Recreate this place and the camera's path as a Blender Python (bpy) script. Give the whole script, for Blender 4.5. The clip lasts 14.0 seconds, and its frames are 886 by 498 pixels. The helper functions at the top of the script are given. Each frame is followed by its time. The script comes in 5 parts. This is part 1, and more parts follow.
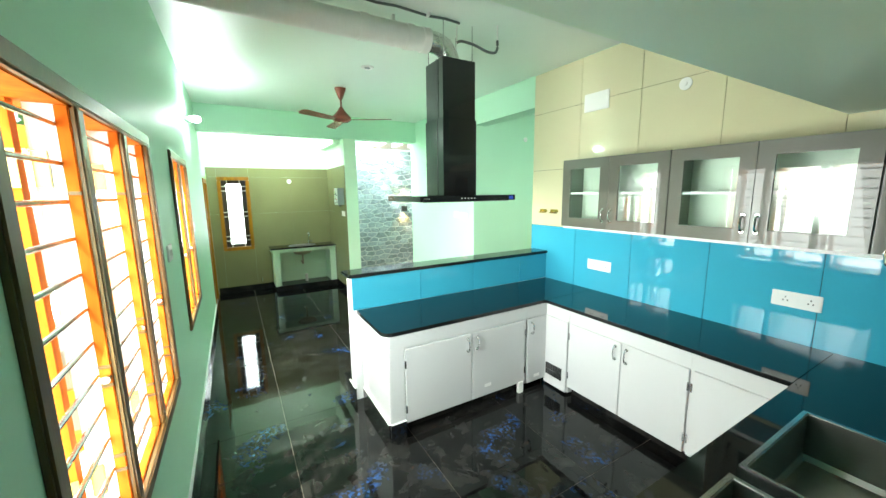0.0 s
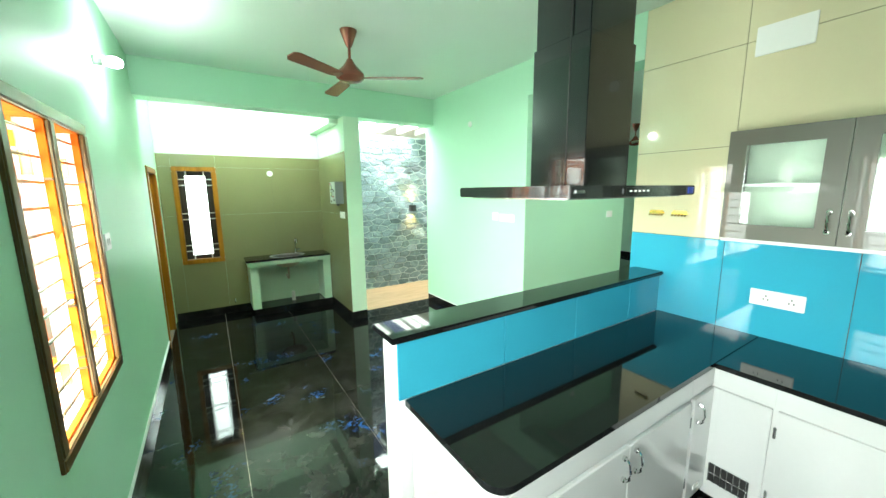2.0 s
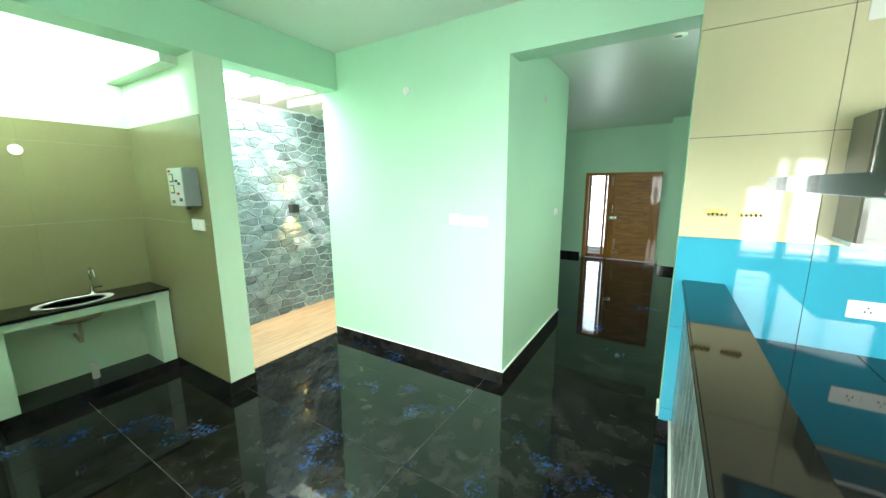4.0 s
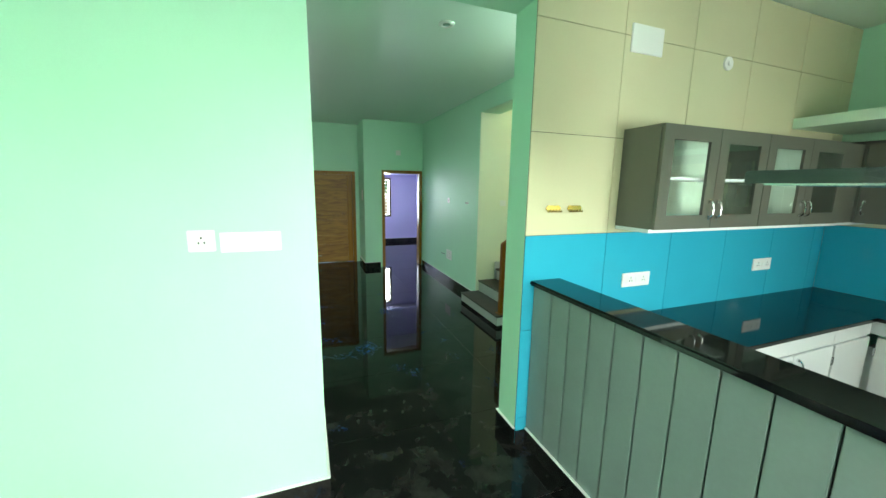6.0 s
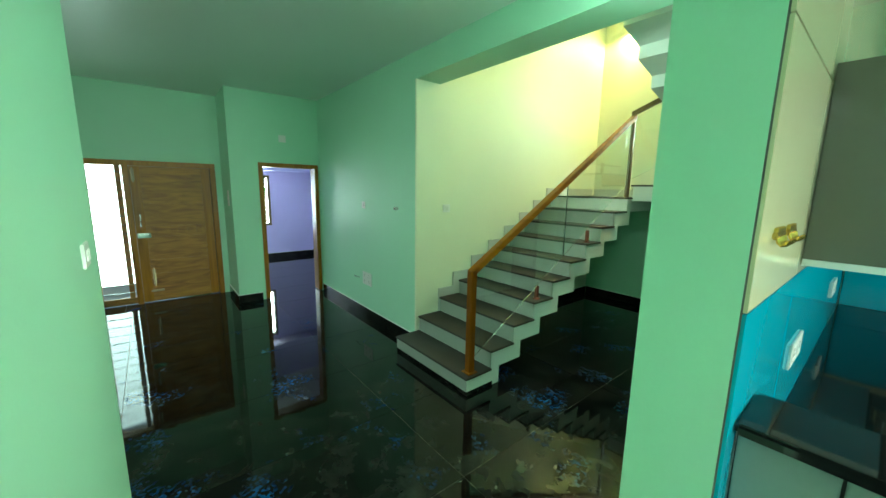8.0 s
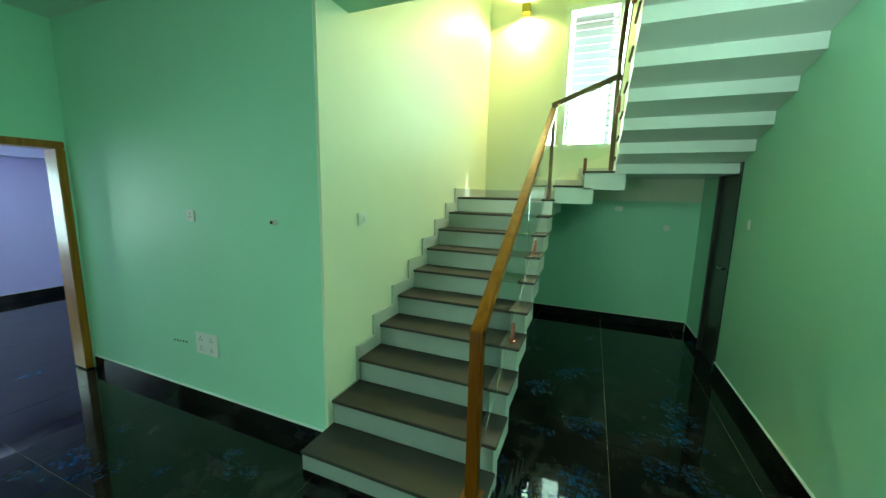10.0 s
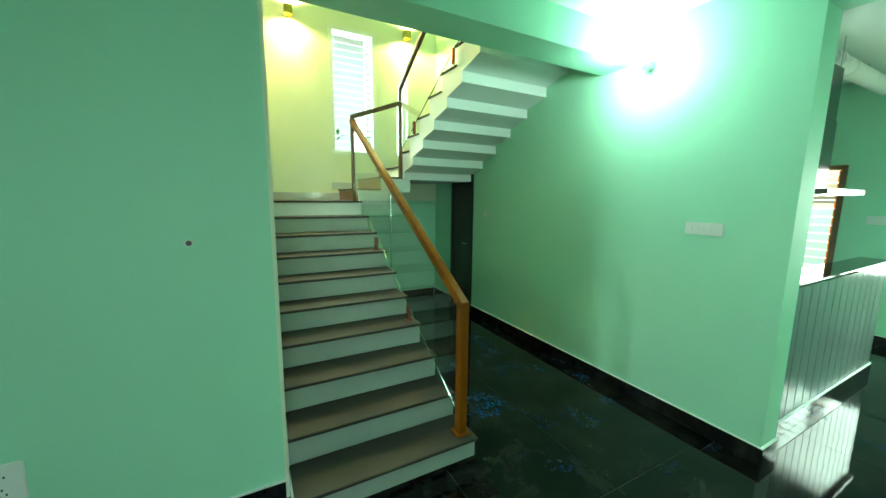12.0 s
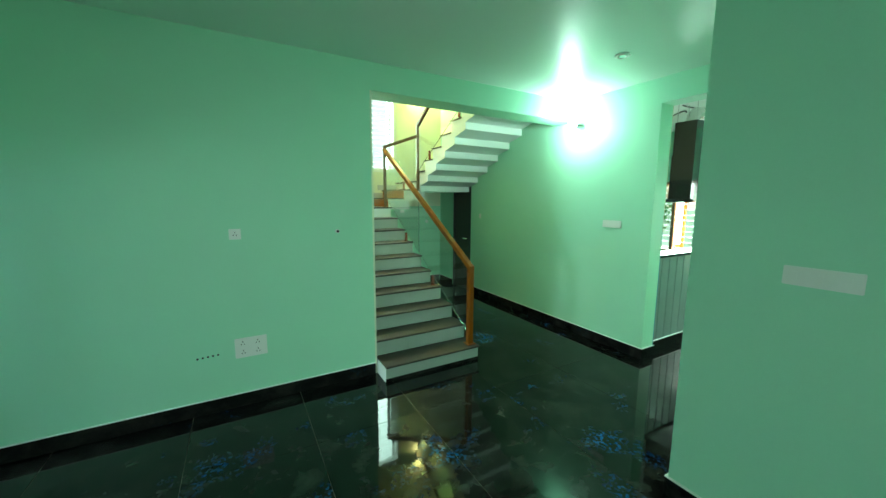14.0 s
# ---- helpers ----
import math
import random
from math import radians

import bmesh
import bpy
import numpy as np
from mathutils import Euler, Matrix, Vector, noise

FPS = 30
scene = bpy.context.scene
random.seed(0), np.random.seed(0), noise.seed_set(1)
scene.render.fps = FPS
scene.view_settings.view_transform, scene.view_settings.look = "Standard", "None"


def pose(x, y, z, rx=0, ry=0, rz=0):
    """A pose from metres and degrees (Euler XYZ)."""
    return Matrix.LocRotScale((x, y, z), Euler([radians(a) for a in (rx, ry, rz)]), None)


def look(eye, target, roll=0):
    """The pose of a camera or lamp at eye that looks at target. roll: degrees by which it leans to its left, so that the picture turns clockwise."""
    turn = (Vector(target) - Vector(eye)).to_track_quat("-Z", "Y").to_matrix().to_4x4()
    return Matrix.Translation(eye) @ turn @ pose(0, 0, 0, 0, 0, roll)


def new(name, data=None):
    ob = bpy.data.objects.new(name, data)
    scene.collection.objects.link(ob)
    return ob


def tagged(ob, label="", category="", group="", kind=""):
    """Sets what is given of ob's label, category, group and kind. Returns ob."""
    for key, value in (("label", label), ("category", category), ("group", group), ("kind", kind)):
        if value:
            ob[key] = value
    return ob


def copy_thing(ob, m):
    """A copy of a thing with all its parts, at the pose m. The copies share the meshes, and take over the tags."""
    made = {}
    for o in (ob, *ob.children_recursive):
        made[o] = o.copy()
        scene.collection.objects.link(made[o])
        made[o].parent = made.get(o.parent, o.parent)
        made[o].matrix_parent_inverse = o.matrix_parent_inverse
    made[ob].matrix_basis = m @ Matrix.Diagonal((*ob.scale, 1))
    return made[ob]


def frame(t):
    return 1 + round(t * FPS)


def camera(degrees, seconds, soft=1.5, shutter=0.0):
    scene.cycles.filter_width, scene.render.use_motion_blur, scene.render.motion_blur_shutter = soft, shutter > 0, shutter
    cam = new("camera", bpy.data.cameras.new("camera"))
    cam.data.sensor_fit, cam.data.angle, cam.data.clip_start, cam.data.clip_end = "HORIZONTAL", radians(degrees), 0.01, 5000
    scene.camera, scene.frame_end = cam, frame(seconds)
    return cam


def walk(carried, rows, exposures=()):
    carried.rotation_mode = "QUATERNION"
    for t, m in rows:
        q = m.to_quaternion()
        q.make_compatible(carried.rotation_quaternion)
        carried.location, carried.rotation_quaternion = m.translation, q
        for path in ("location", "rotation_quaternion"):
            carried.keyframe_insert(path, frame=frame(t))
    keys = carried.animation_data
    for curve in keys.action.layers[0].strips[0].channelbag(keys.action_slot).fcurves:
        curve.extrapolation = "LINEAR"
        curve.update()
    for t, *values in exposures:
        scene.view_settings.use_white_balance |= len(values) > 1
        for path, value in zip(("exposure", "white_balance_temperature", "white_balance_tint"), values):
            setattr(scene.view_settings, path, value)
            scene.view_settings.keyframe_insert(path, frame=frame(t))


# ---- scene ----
cam = camera(101.9, 14.0)
PATH = [
    (0, (0.163, -0.081, 1.796), (1.152, 1.628, 1.483), -0.7),
    (0.5, (0.195, 0.236, 1.78), (1.188, 1.945, 1.472), -0.6),
    (1, (0.238, 0.601, 1.77), (1.231, 2.309, 1.458), -0.6),
    (1.5, (0.269, 1.036, 1.758), (1.294, 2.725, 1.443), -0.5),
    (2, (0.323, 1.454, 1.756), (1.394, 3.112, 1.435), -0.6),
    (2.2, (0.33, 1.629, 1.755), (1.416, 3.277, 1.433), -0.7),
    (4.3, (0.484, 3.39, 1.748), (2.284, 4.185, 1.396), -0.1),
    (4.5, (0.527, 3.549, 1.743), (2.401, 4.155, 1.394), -0.0),
    (5, (0.705, 3.893, 1.748), (2.67, 3.989, 1.391), 0.1),
    (5.5, (1.0, 4.145, 1.721), (2.935, 3.787, 1.369), 0.6),
    (6, (1.363, 4.3, 1.697), (3.204, 3.597, 1.355), 0.9),
    (6.5, (1.792, 4.32, 1.678), (3.537, 3.401, 1.344), 0.9),
    (7, (2.244, 4.265, 1.671), (3.931, 3.244, 1.34), 0.6),
    (7.2, (2.414, 4.239, 1.673), (4.077, 3.179, 1.342), 0.6),
    (9.3, (4.02, 3.725, 1.662), (5.168, 2.12, 1.345), 1.5),
    (9.5, (4.189, 3.696, 1.66), (5.249, 2.03, 1.344), 1.5),
    (10, (4.622, 3.64, 1.658), (5.369, 1.811, 1.348), 1.2),
    (10.5, (5.036, 3.568, 1.655), (5.322, 1.614, 1.336), 1.3),
    (11, (5.389, 3.56, 1.655), (5.244, 1.59, 1.338), 1.3),
    (11.5, (5.805, 3.678, 1.644), (5.144, 1.814, 1.35), 0.9),
    (12, (6.188, 3.933, 1.673), (5.251, 2.19, 1.384), 0.6),
    (12.5, (6.494, 4.27, 1.704), (5.459, 2.581, 1.425), 0.5),
    (13, (6.743, 4.614, 1.746), (5.691, 2.936, 1.468), -0.0),
    (13.5, (6.978, 4.922, 1.758), (5.915, 3.252, 1.479), 0.1),
    (14, (7.21, 5.27, 1.747), (6.229, 3.549, 1.472), 0.3),
]
# the clip's camera cools and darkens a little as it enters the hall
LIGHTING = [(0.0, 1.90, 6500, 8), (1.0, 1.80, 6500, 8), (2.0, 1.68, 6500, 4), (4.3, 1.72, 6550, 8), (5.0, 1.70, 6550, 10), (6.0, 1.60, 6450, -3), (7.0, 1.62, 6500, -14), (9.5, 1.53, 6050, -30), (11.0, 1.50, 6050, -30), (14.0, 1.68, 5950, -29)]
walk(cam, [(t, look(eye, target, roll)) for t, eye, target, roll in PATH], LIGHTING)

# ---- world and light ----
world = bpy.data.worlds.new("sky")
scene.world = world
world.use_nodes = True
wn = world.node_tree.nodes
sky = wn.new("ShaderNodeTexSky")
sky.sky_type, sky.sun_disc = "NISHITA", False
sky.dust_density = 5.0
sky.sun_elevation, sky.sun_rotation = radians(52), radians(-80)
wn["Background"].inputs["Strength"].default_value = 0.15
world.node_tree.links.new(sky.outputs[0], wn["Background"].inputs["Color"])


def lamp(name, kind, m, energy, colour, **more):
    data = bpy.data.lights.new(name, kind)
    data.energy, data.color = energy, colour
    if kind == "AREA":
        data.shape, data.size, data.size_y = "RECTANGLE", more["size"][0], more["size"][1]
        data.spread = radians(more.get("spread", 180))
    if kind == "SUN":
        data.angle = radians(more["angle"])
    if kind == "POINT":
        data.shadow_soft_size = more["radius"]
    ob = new(name, data)
    ob.matrix_world = m
    return ob


lamp("sun", "SUN", look((0, 0, 0), (0.5, 0.38, -0.78)), 3.0, (1.0, 0.93, 0.82), angle=0.5)
DAY = (0.93, 1.0, 0.97)
# daylight outside the window openings
lamp("window_light", "AREA", look((-0.82, 1.65, 1.50), (3, 2.5, -0.3)), 50, DAY, size=(2.1, 1.8))
lamp("window_light", "AREA", look((-0.82, 3.60, 1.50), (3, 4.3, -0.2)), 48, DAY, size=(1.4, 1.7))
# open sky over the compound wall, falling through the west windows
lamp("sky_light", "AREA", look((-0.29, 1.59, 1.42), (2.7, 2.75, 0.55)), 12, DAY, size=(1.35, 1.2), spread=105)
lamp("sky_light", "AREA", look((-0.29, 3.625, 1.45), (3.2, 4.55, -0.3)), 17, (1.0, 1.0, 0.95), size=(0.98, 1.2), spread=86)
lamp("window_light", "AREA", look((0.20, 7.70, 1.44), (0.20, 0, 1.2)), 10, DAY, size=(0.40, 1.3))
lamp("window_light", "AREA", look((4.76, -1.75, 3.13), (4.76, 3, 2.6)), 22, DAY, size=(0.65, 1.7))
lamp("window_light", "AREA", look((12.35, 2.30, 1.35), (9, 2.30, 0.8)), 90, (0.85, 0.92, 1.0), size=(0.8, 1.15))
lamp("window_light", "AREA", look((9.95, 4.53, 1.1), (5, 4.53, 0.9)), 7, (0.85, 0.93, 1.0), size=(0.45, 1.8))
# unseen hall end: two added lamps in an assumed opening brighten the hall
lamp("window_light", "AREA", look((7.3, 9.42, 1.5), (7.3, 3, 1.3)), 12, DAY, size=(2.6, 1.7))
lamp("sky_light", "AREA", look((7.3, 9.30, 1.5), (5.9, 1.5, 0.75)), 2.4, DAY, size=(1.9, 1.25), spread=50)
lamp("skylight", "AREA", look((3.5, 6.95, 3.3), (3.5, 7.2, 0)), 110, DAY, size=(2.8, 0.9))
# unseen tube behind the beam, added to brighten the niche wall
lamp("unseen_tube_glow", "AREA", look((0.85, 6.44, 2.86), (0.85, 7.6, 2.5)), 6, DAY, size=(1.1, 0.04))
# bulbs and warm lamps
lamp("bulb_light", "POINT", Matrix.Translation((-0.02, 4.67, 2.59)), 5.5, (0.9, 1.0, 0.97), radius=0.04)
lamp("bulb_light", "POINT", Matrix.Translation((3.72, 2.10, 2.66)), 7.5, (0.9, 1.0, 0.97), radius=0.04)
for lx, ly, lz in ((5.60, -1.44, 4.03), (3.95, -1.44, 4.06), (3.50, 7.40, 1.44)):
    for up in (-1, 1):
        for energy, angle in ((26 if lz > 2 else 9, 70 if lz > 2 else 85), (30, 165)):
            if lz < 2 and angle > 150:
                continue
            spot = bpy.data.lights.new("lamp_beam", "SPOT")
            spot.energy, spot.color, spot.spot_size, spot.spot_blend, spot.shadow_soft_size = energy, (1.0, 0.69, 0.32) if lz > 2 else (1.0, 0.62, 0.16), radians(angle), 0.5, 0.03
            new("lamp_beam", spot).matrix_world = look((lx, ly + 0.02, lz + up * 0.07), (lx, ly + 0.3, lz + up * 2))


# ---- materials ----
def mat(name, base, rough=0.5, metal=0.0, noise_amt=0.06, scale=3.0, fine=60.0, bump=0.02, coat=0.0, trans=0.0, emit=None, ior=1.45):
    """A surface with tone variation at two scales and fine relief."""
    m = bpy.data.materials.new(name)
    m.use_nodes = True
    nt = m.node_tree
    n, l = nt.nodes, nt.links
    b = n["Principled BSDF"]
    b.inputs["Roughness"].default_value, b.inputs["Metallic"].default_value = rough, metal
    b.inputs["Coat Weight"].default_value, b.inputs["IOR"].default_value = coat, ior
    b.inputs["Coat Roughness"].default_value = 0.015
    b.inputs["Transmission Weight"].default_value = trans
    b.inputs["Base Color"].default_value = (*base, 1)
    if emit:
        b.inputs["Emission Color"].default_value, b.inputs["Emission Strength"].default_value = (*emit[0], 1), emit[1]
    if noise_amt:
        tc = n.new("ShaderNodeTexCoord")
        big, small, mix = n.new("ShaderNodeTexNoise"), n.new("ShaderNodeTexNoise"), n.new("ShaderNodeMath")
        big.inputs["Scale"].default_value, small.inputs["Scale"].default_value = scale, fine
        big.inputs["Detail"].default_value, small.inputs["Detail"].default_value = 5, 3
        for t in (big, small):
            l.new(tc.outputs["Object"], t.inputs["Vector"])
        mix.operation = "MULTIPLY_ADD"
        l.new(small.outputs["Fac"], mix.inputs[0])
        mix.inputs[1].default_value = 0.35
        l.new(big.outputs["Fac"], mix.inputs[2])
        ramp = n.new("ShaderNodeMapRange")
        ramp.inputs["From Min"].default_value, ramp.inputs["From Max"].default_value = 0.35, 1.0
        ramp.inputs["To Min"].default_value, ramp.inputs["To Max"].default_value = 1 - noise_amt, 1 + noise_amt
        l.new(mix.outputs[0], ramp.inputs["Value"])
        v = n.new("ShaderNodeVectorMath")
        v.operation = "SCALE"
        v.inputs[0].default_value = base
        l.new(ramp.outputs["Result"], v.inputs["Scale"])
        l.new(v.outputs[0], b.inputs["Base Color"])
        r = n.new("ShaderNodeMapRange")
        r.inputs["To Min"].default_value, r.inputs["To Max"].default_value = max(0.02, rough - 0.25 * rough), min(1, rough + 0.25 * rough)
        l.new(big.outputs["Fac"], r.inputs["Value"])
        l.new(r.outputs["Result"], b.inputs["Roughness"])
        if bump:
            bp = n.new("ShaderNodeBump")
            bp.inputs["Strength"].default_value, bp.inputs["Distance"].default_value = bump * 10, 0.002
            l.new(small.outputs["Fac"], bp.inputs["Height"])
            l.new(bp.outputs[0], b.inputs["Normal"])
    return m


def wood(name, dark, light, rough=0.35, stretch=(12, 1, 12), coat=0.2):
    """Timber with long grain along the object's y unless stretch says otherwise."""
    m = bpy.data.materials.new(name)
    m.use_nodes = True
    n, l = m.node_tree.nodes, m.node_tree.links
    b = n["Principled BSDF"]
    tc, mp, no, fi, cr = (n.new("ShaderNode" + k) for k in ("TexCoord", "Mapping", "TexNoise", "TexNoise", "ValToRGB"))
    mp.inputs["Scale"].default_value = stretch
    l.new(tc.outputs["Object"], mp.inputs["Vector"])
    l.new(mp.outputs[0], no.inputs["Vector"])
    l.new(mp.outputs[0], fi.inputs["Vector"])
    no.inputs["Scale"].default_value, no.inputs["Detail"].default_value, no.inputs["Distortion"].default_value = 1.3, 6, 1.2
    fi.inputs["Scale"].default_value, fi.inputs["Detail"].default_value = 9, 4
    info, add = n.new("ShaderNodeObjectInfo"), n.new("ShaderNodeMath")
    add.operation = "MULTIPLY_ADD"
    l.new(info.outputs["Random"], add.inputs[0])
    add.inputs[1].default_value = 0.12
    l.new(no.outputs["Fac"], add.inputs[2])
    l.new(add.outputs[0], cr.inputs["Fac"])
    cr.color_ramp.elements[0].position, cr.color_ramp.elements[0].color = 0.3, (*dark, 1)
    cr.color_ramp.elements[1].position, cr.color_ramp.elements[1].color = 0.75, (*light, 1)
    l.new(cr.outputs[0], b.inputs["Base Color"])
    b.inputs["Roughness"].default_value, b.inputs["Coat Weight"].default_value = rough, coat
    bp = n.new("ShaderNodeBump")
    bp.inputs["Strength"].default_value, bp.inputs["Distance"].default_value = 0.15, 0.002
    l.new(fi.outputs["Fac"], bp.inputs["Height"])
    l.new(bp.outputs[0], b.inputs["Normal"])
    return m


def polished_stone(name, base, cloud, fleck, rough=0.04):
    """Dark polished slab: brown clouds, drifting patches of blue crystal flecks."""
    m = bpy.data.materials.new(name)
    m.use_nodes = True
    n, l = m.node_tree.nodes, m.node_tree.links
    b = n["Principled BSDF"]
    tc = n.new("ShaderNodeTexCoord")
    info = n.new("ShaderNodeObjectInfo")
    off = n.new("ShaderNodeVectorMath")
    off.operation = "ADD"
    ov = n.new("ShaderNodeCombineXYZ")
    mul = n.new("ShaderNodeMath")
    mul.operation = "MULTIPLY"
    mul.inputs[1].default_value = 37.0
    l.new(info.outputs["Random"], mul.inputs[0])
    l.new(mul.outputs[0], ov.inputs["X"])
    l.new(tc.outputs["Object"], off.inputs[0])
    l.new(ov.outputs[0], off.inputs[1])
    c1, c2, c3 = n.new("ShaderNodeTexNoise"), n.new("ShaderNodeTexNoise"), n.new("ShaderNodeTexVoronoi")
    for t, s in ((c1, 4.6), (c2, 2.2), (c3, 58.0)):
        t.inputs["Scale"].default_value = s
        l.new(off.outputs[0], t.inputs["Vector"])
    c1.inputs["Detail"].default_value, c1.inputs["Distortion"].default_value = 9, 0.35
    c1.inputs["Roughness"].default_value = 0.66
    c2.inputs["Detail"].default_value = 3
    r1 = n.new("ShaderNodeValToRGB")
    r1.color_ramp.elements[0].position, r1.color_ramp.elements[0].color = 0.44, (*base, 1)
    r1.color_ramp.elements[1].position, r1.color_ramp.elements[1].color = 0.72, (*cloud, 1)
    l.new(c1.outputs["Fac"], r1.inputs["Fac"])
    patch = n.new("ShaderNodeMapRange")
    patch.inputs["From Min"].default_value, patch.inputs["From Max"].default_value = 0.57, 0.80
    l.new(c2.outputs["Fac"], patch.inputs["Value"])
    sp = n.new("ShaderNodeSeparateColor")
    l.new(c3.outputs["Color"], sp.inputs[0])
    pick = n.new("ShaderNodeMapRange")
    pick.inputs["From Min"].default_value, pick.inputs["From Max"].default_value = 0.58, 0.9
    l.new(sp.outputs["Red"], pick.inputs["Value"])
    both = n.new("ShaderNodeMath")
    both.operation = "MULTIPLY"
    l.new(patch.outputs["Result"], both.inputs[0])
    l.new(pick.outputs["Result"], both.inputs[1])
    mx = n.new("ShaderNodeMix")
    mx.data_type = "RGBA"
    l.new(both.outputs[0], mx.inputs["Factor"])
    l.new(r1.outputs[0], mx.inputs["A"])
    mx.inputs["B"].default_value = (*fleck, 1)
    l.new(mx.outputs["Result"], b.inputs["Base Color"])
    b.inputs["Roughness"].default_value = rough
    b.inputs["IOR"].default_value = 1.34
    # green cast of the dark tones put into the reflections
    b.inputs["Specular Tint"].default_value = (0.86, 1.0, 0.93, 1)
    # hand-polished surface, very slightly wavy
    wv, bp = n.new("ShaderNodeTexNoise"), n.new("ShaderNodeBump")
    wv.inputs["Scale"].default_value, wv.inputs["Detail"].default_value = 7.0, 2.0
    bp.inputs["Strength"].default_value, bp.inputs["Distance"].default_value = 0.10, 0.004
    l.new(off.outputs[0], wv.inputs["Vector"])
    l.new(wv.outputs["Fac"], bp.inputs["Height"])
    l.new(bp.outputs[0], b.inputs["Normal"])
    return m


GREEN = mat("mint_paint", (0.46, 0.75, 0.55), rough=0.52, noise_amt=0.04, scale=1.2, fine=90, bump=0.015)
GREEN_LIGHT = mat("pale_mint_paint", (0.62, 0.80, 0.62), rough=0.4, noise_amt=0.03, scale=1.2, fine=90, bump=0.012)
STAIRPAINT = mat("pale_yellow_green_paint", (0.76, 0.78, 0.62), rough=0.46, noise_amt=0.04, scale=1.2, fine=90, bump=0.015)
CEIL = mat("ceiling_paint", (0.70, 0.80, 0.72), rough=0.35, noise_amt=0.03, scale=0.8, fine=70, bump=0.012)
WHITE = mat("white_paint", (0.78, 0.80, 0.78), rough=0.4, noise_amt=0.03, scale=2)
GLOSSW = mat("grey_laminate", (0.54, 0.55, 0.54), rough=0.34, noise_amt=0.03, scale=2, bump=0.002, coat=0.9)
LILAC = mat("lilac_paint", (0.60, 0.54, 0.83), rough=0.45, noise_amt=0.04, scale=1.5)
OLIVE = mat("olive_tile", (0.195, 0.197, 0.095), rough=0.2, noise_amt=0.08, scale=2.0, bump=0.004)
CREAM = mat("cream_tile", (0.62, 0.58, 0.38), rough=0.05, noise_amt=0.03, scale=2.0, bump=0.001)
BLUE = mat("blue_tile", (0.045, 0.35, 0.49), rough=0.03, noise_amt=0.05, scale=2.0, bump=0.001)
GROUT = mat("grout", (0.10, 0.10, 0.09), rough=0.8, noise_amt=0.1)
FLOORGROUT = mat("pale_brown_grout", (0.25, 0.22, 0.18), rough=0.8, noise_amt=0.15)
FLOORTILE = polished_stone("polished_floor_stone", (0.004, 0.004, 0.004), (0.028, 0.028, 0.025), (0.022, 0.12, 0.40))
GRANITE = mat("black_granite", (0.008, 0.009, 0.009), rough=0.05, noise_amt=0.3, scale=30, fine=300, bump=0.0)
SKIRT = polished_stone("skirting_stone", (0.008, 0.008, 0.008), (0.03, 0.027, 0.024), (0.012, 0.03, 0.06), rough=0.08)
INNER = mat("pale_green_laminate", (0.60, 0.72, 0.58), rough=0.3, noise_amt=0.04, scale=3)
TAUPE = mat("taupe_laminate", (0.115, 0.114, 0.088), rough=0.36, noise_amt=0.05, scale=3, bump=0.002, coat=0.45)
BLACK = mat("black_glass_enamel", (0.010, 0.011, 0.012), rough=0.16, noise_amt=0.1, bump=0.0, coat=0.5)
STEEL = mat("stainless_steel", (0.55, 0.56, 0.56), rough=0.22, metal=1.0, noise_amt=0.06, scale=6, fine=200, bump=0.004)
# steel darkened so the shade inside the bowls is in the colour
BOWL = mat("brushed_bowl_steel_shaded", (0.34, 0.35, 0.31), rough=0.34, metal=1.0, noise_amt=0.10, scale=5, fine=240, bump=0.006)
CHROME = mat("chrome", (0.75, 0.75, 0.75), rough=0.08, metal=1.0, noise_amt=0)
PLASTIC = mat("white_plastic", (0.80, 0.80, 0.77), rough=0.3, noise_amt=0.02, bump=0)
GREYP = mat("grey_cable_plastic", (0.10, 0.115, 0.11), rough=0.45, noise_amt=0.05, bump=0)
DARKP = mat("dark_plastic", (0.02, 0.02, 0.02), rough=0.4, noise_amt=0)
PVC = mat("white_pvc", (0.72, 0.72, 0.68), rough=0.35, noise_amt=0.05, scale=5)
FOIL = mat("foil_duct", (0.75, 0.75, 0.73), rough=0.25, metal=0.9, noise_amt=0.1, scale=20, fine=60, bump=0.15)
TEAK = wood("teak_frame", (0.20, 0.078, 0.004), (0.36, 0.155, 0.009), stretch=(14, 14, 1))
TEAK_Y = wood("teak_rail_wood_and_lit_riser", (0.18, 0.055, 0.002), (0.32, 0.115, 0.004), stretch=(14, 1, 14), coat=0.1)
TEAK_POST = wood("teak_post_wood", (0.13, 0.036, 0.0015), (0.23, 0.072, 0.003), stretch=(14, 14, 1), coat=0.1)
SHUTTER = wood("oiled_sash_wood", (0.46, 0.092, 0.005), (0.62, 0.15, 0.012), rough=0.8, stretch=(14, 14, 1), coat=0.0)
SHUTTER.node_tree.nodes["Principled BSDF"].inputs["Specular IOR Level"].default_value = 0.1
for k in (TEAK, TEAK_Y, TEAK_POST):
    k.node_tree.nodes["Principled BSDF"].inputs["Specular IOR Level"].default_value = 0.25
BROWN = wood("brown_painted_frame", (0.085, 0.046, 0.010), (0.14, 0.078, 0.020), stretch=(14, 14, 1))
DARKWOOD = wood("dark_stained_door", (0.012, 0.009, 0.006), (0.028, 0.02, 0.013), rough=0.4, stretch=(14, 14, 1))
DOORWOOD = wood("carved_door_wood", (0.17, 0.065, 0.006), (0.42, 0.19, 0.022), rough=0.5, stretch=(1, 2, 12), coat=0.0)
DECK = wood("deck_planks", (0.40, 0.25, 0.145), (0.60, 0.41, 0.265), stretch=(1.2, 10, 10), coat=0.05)
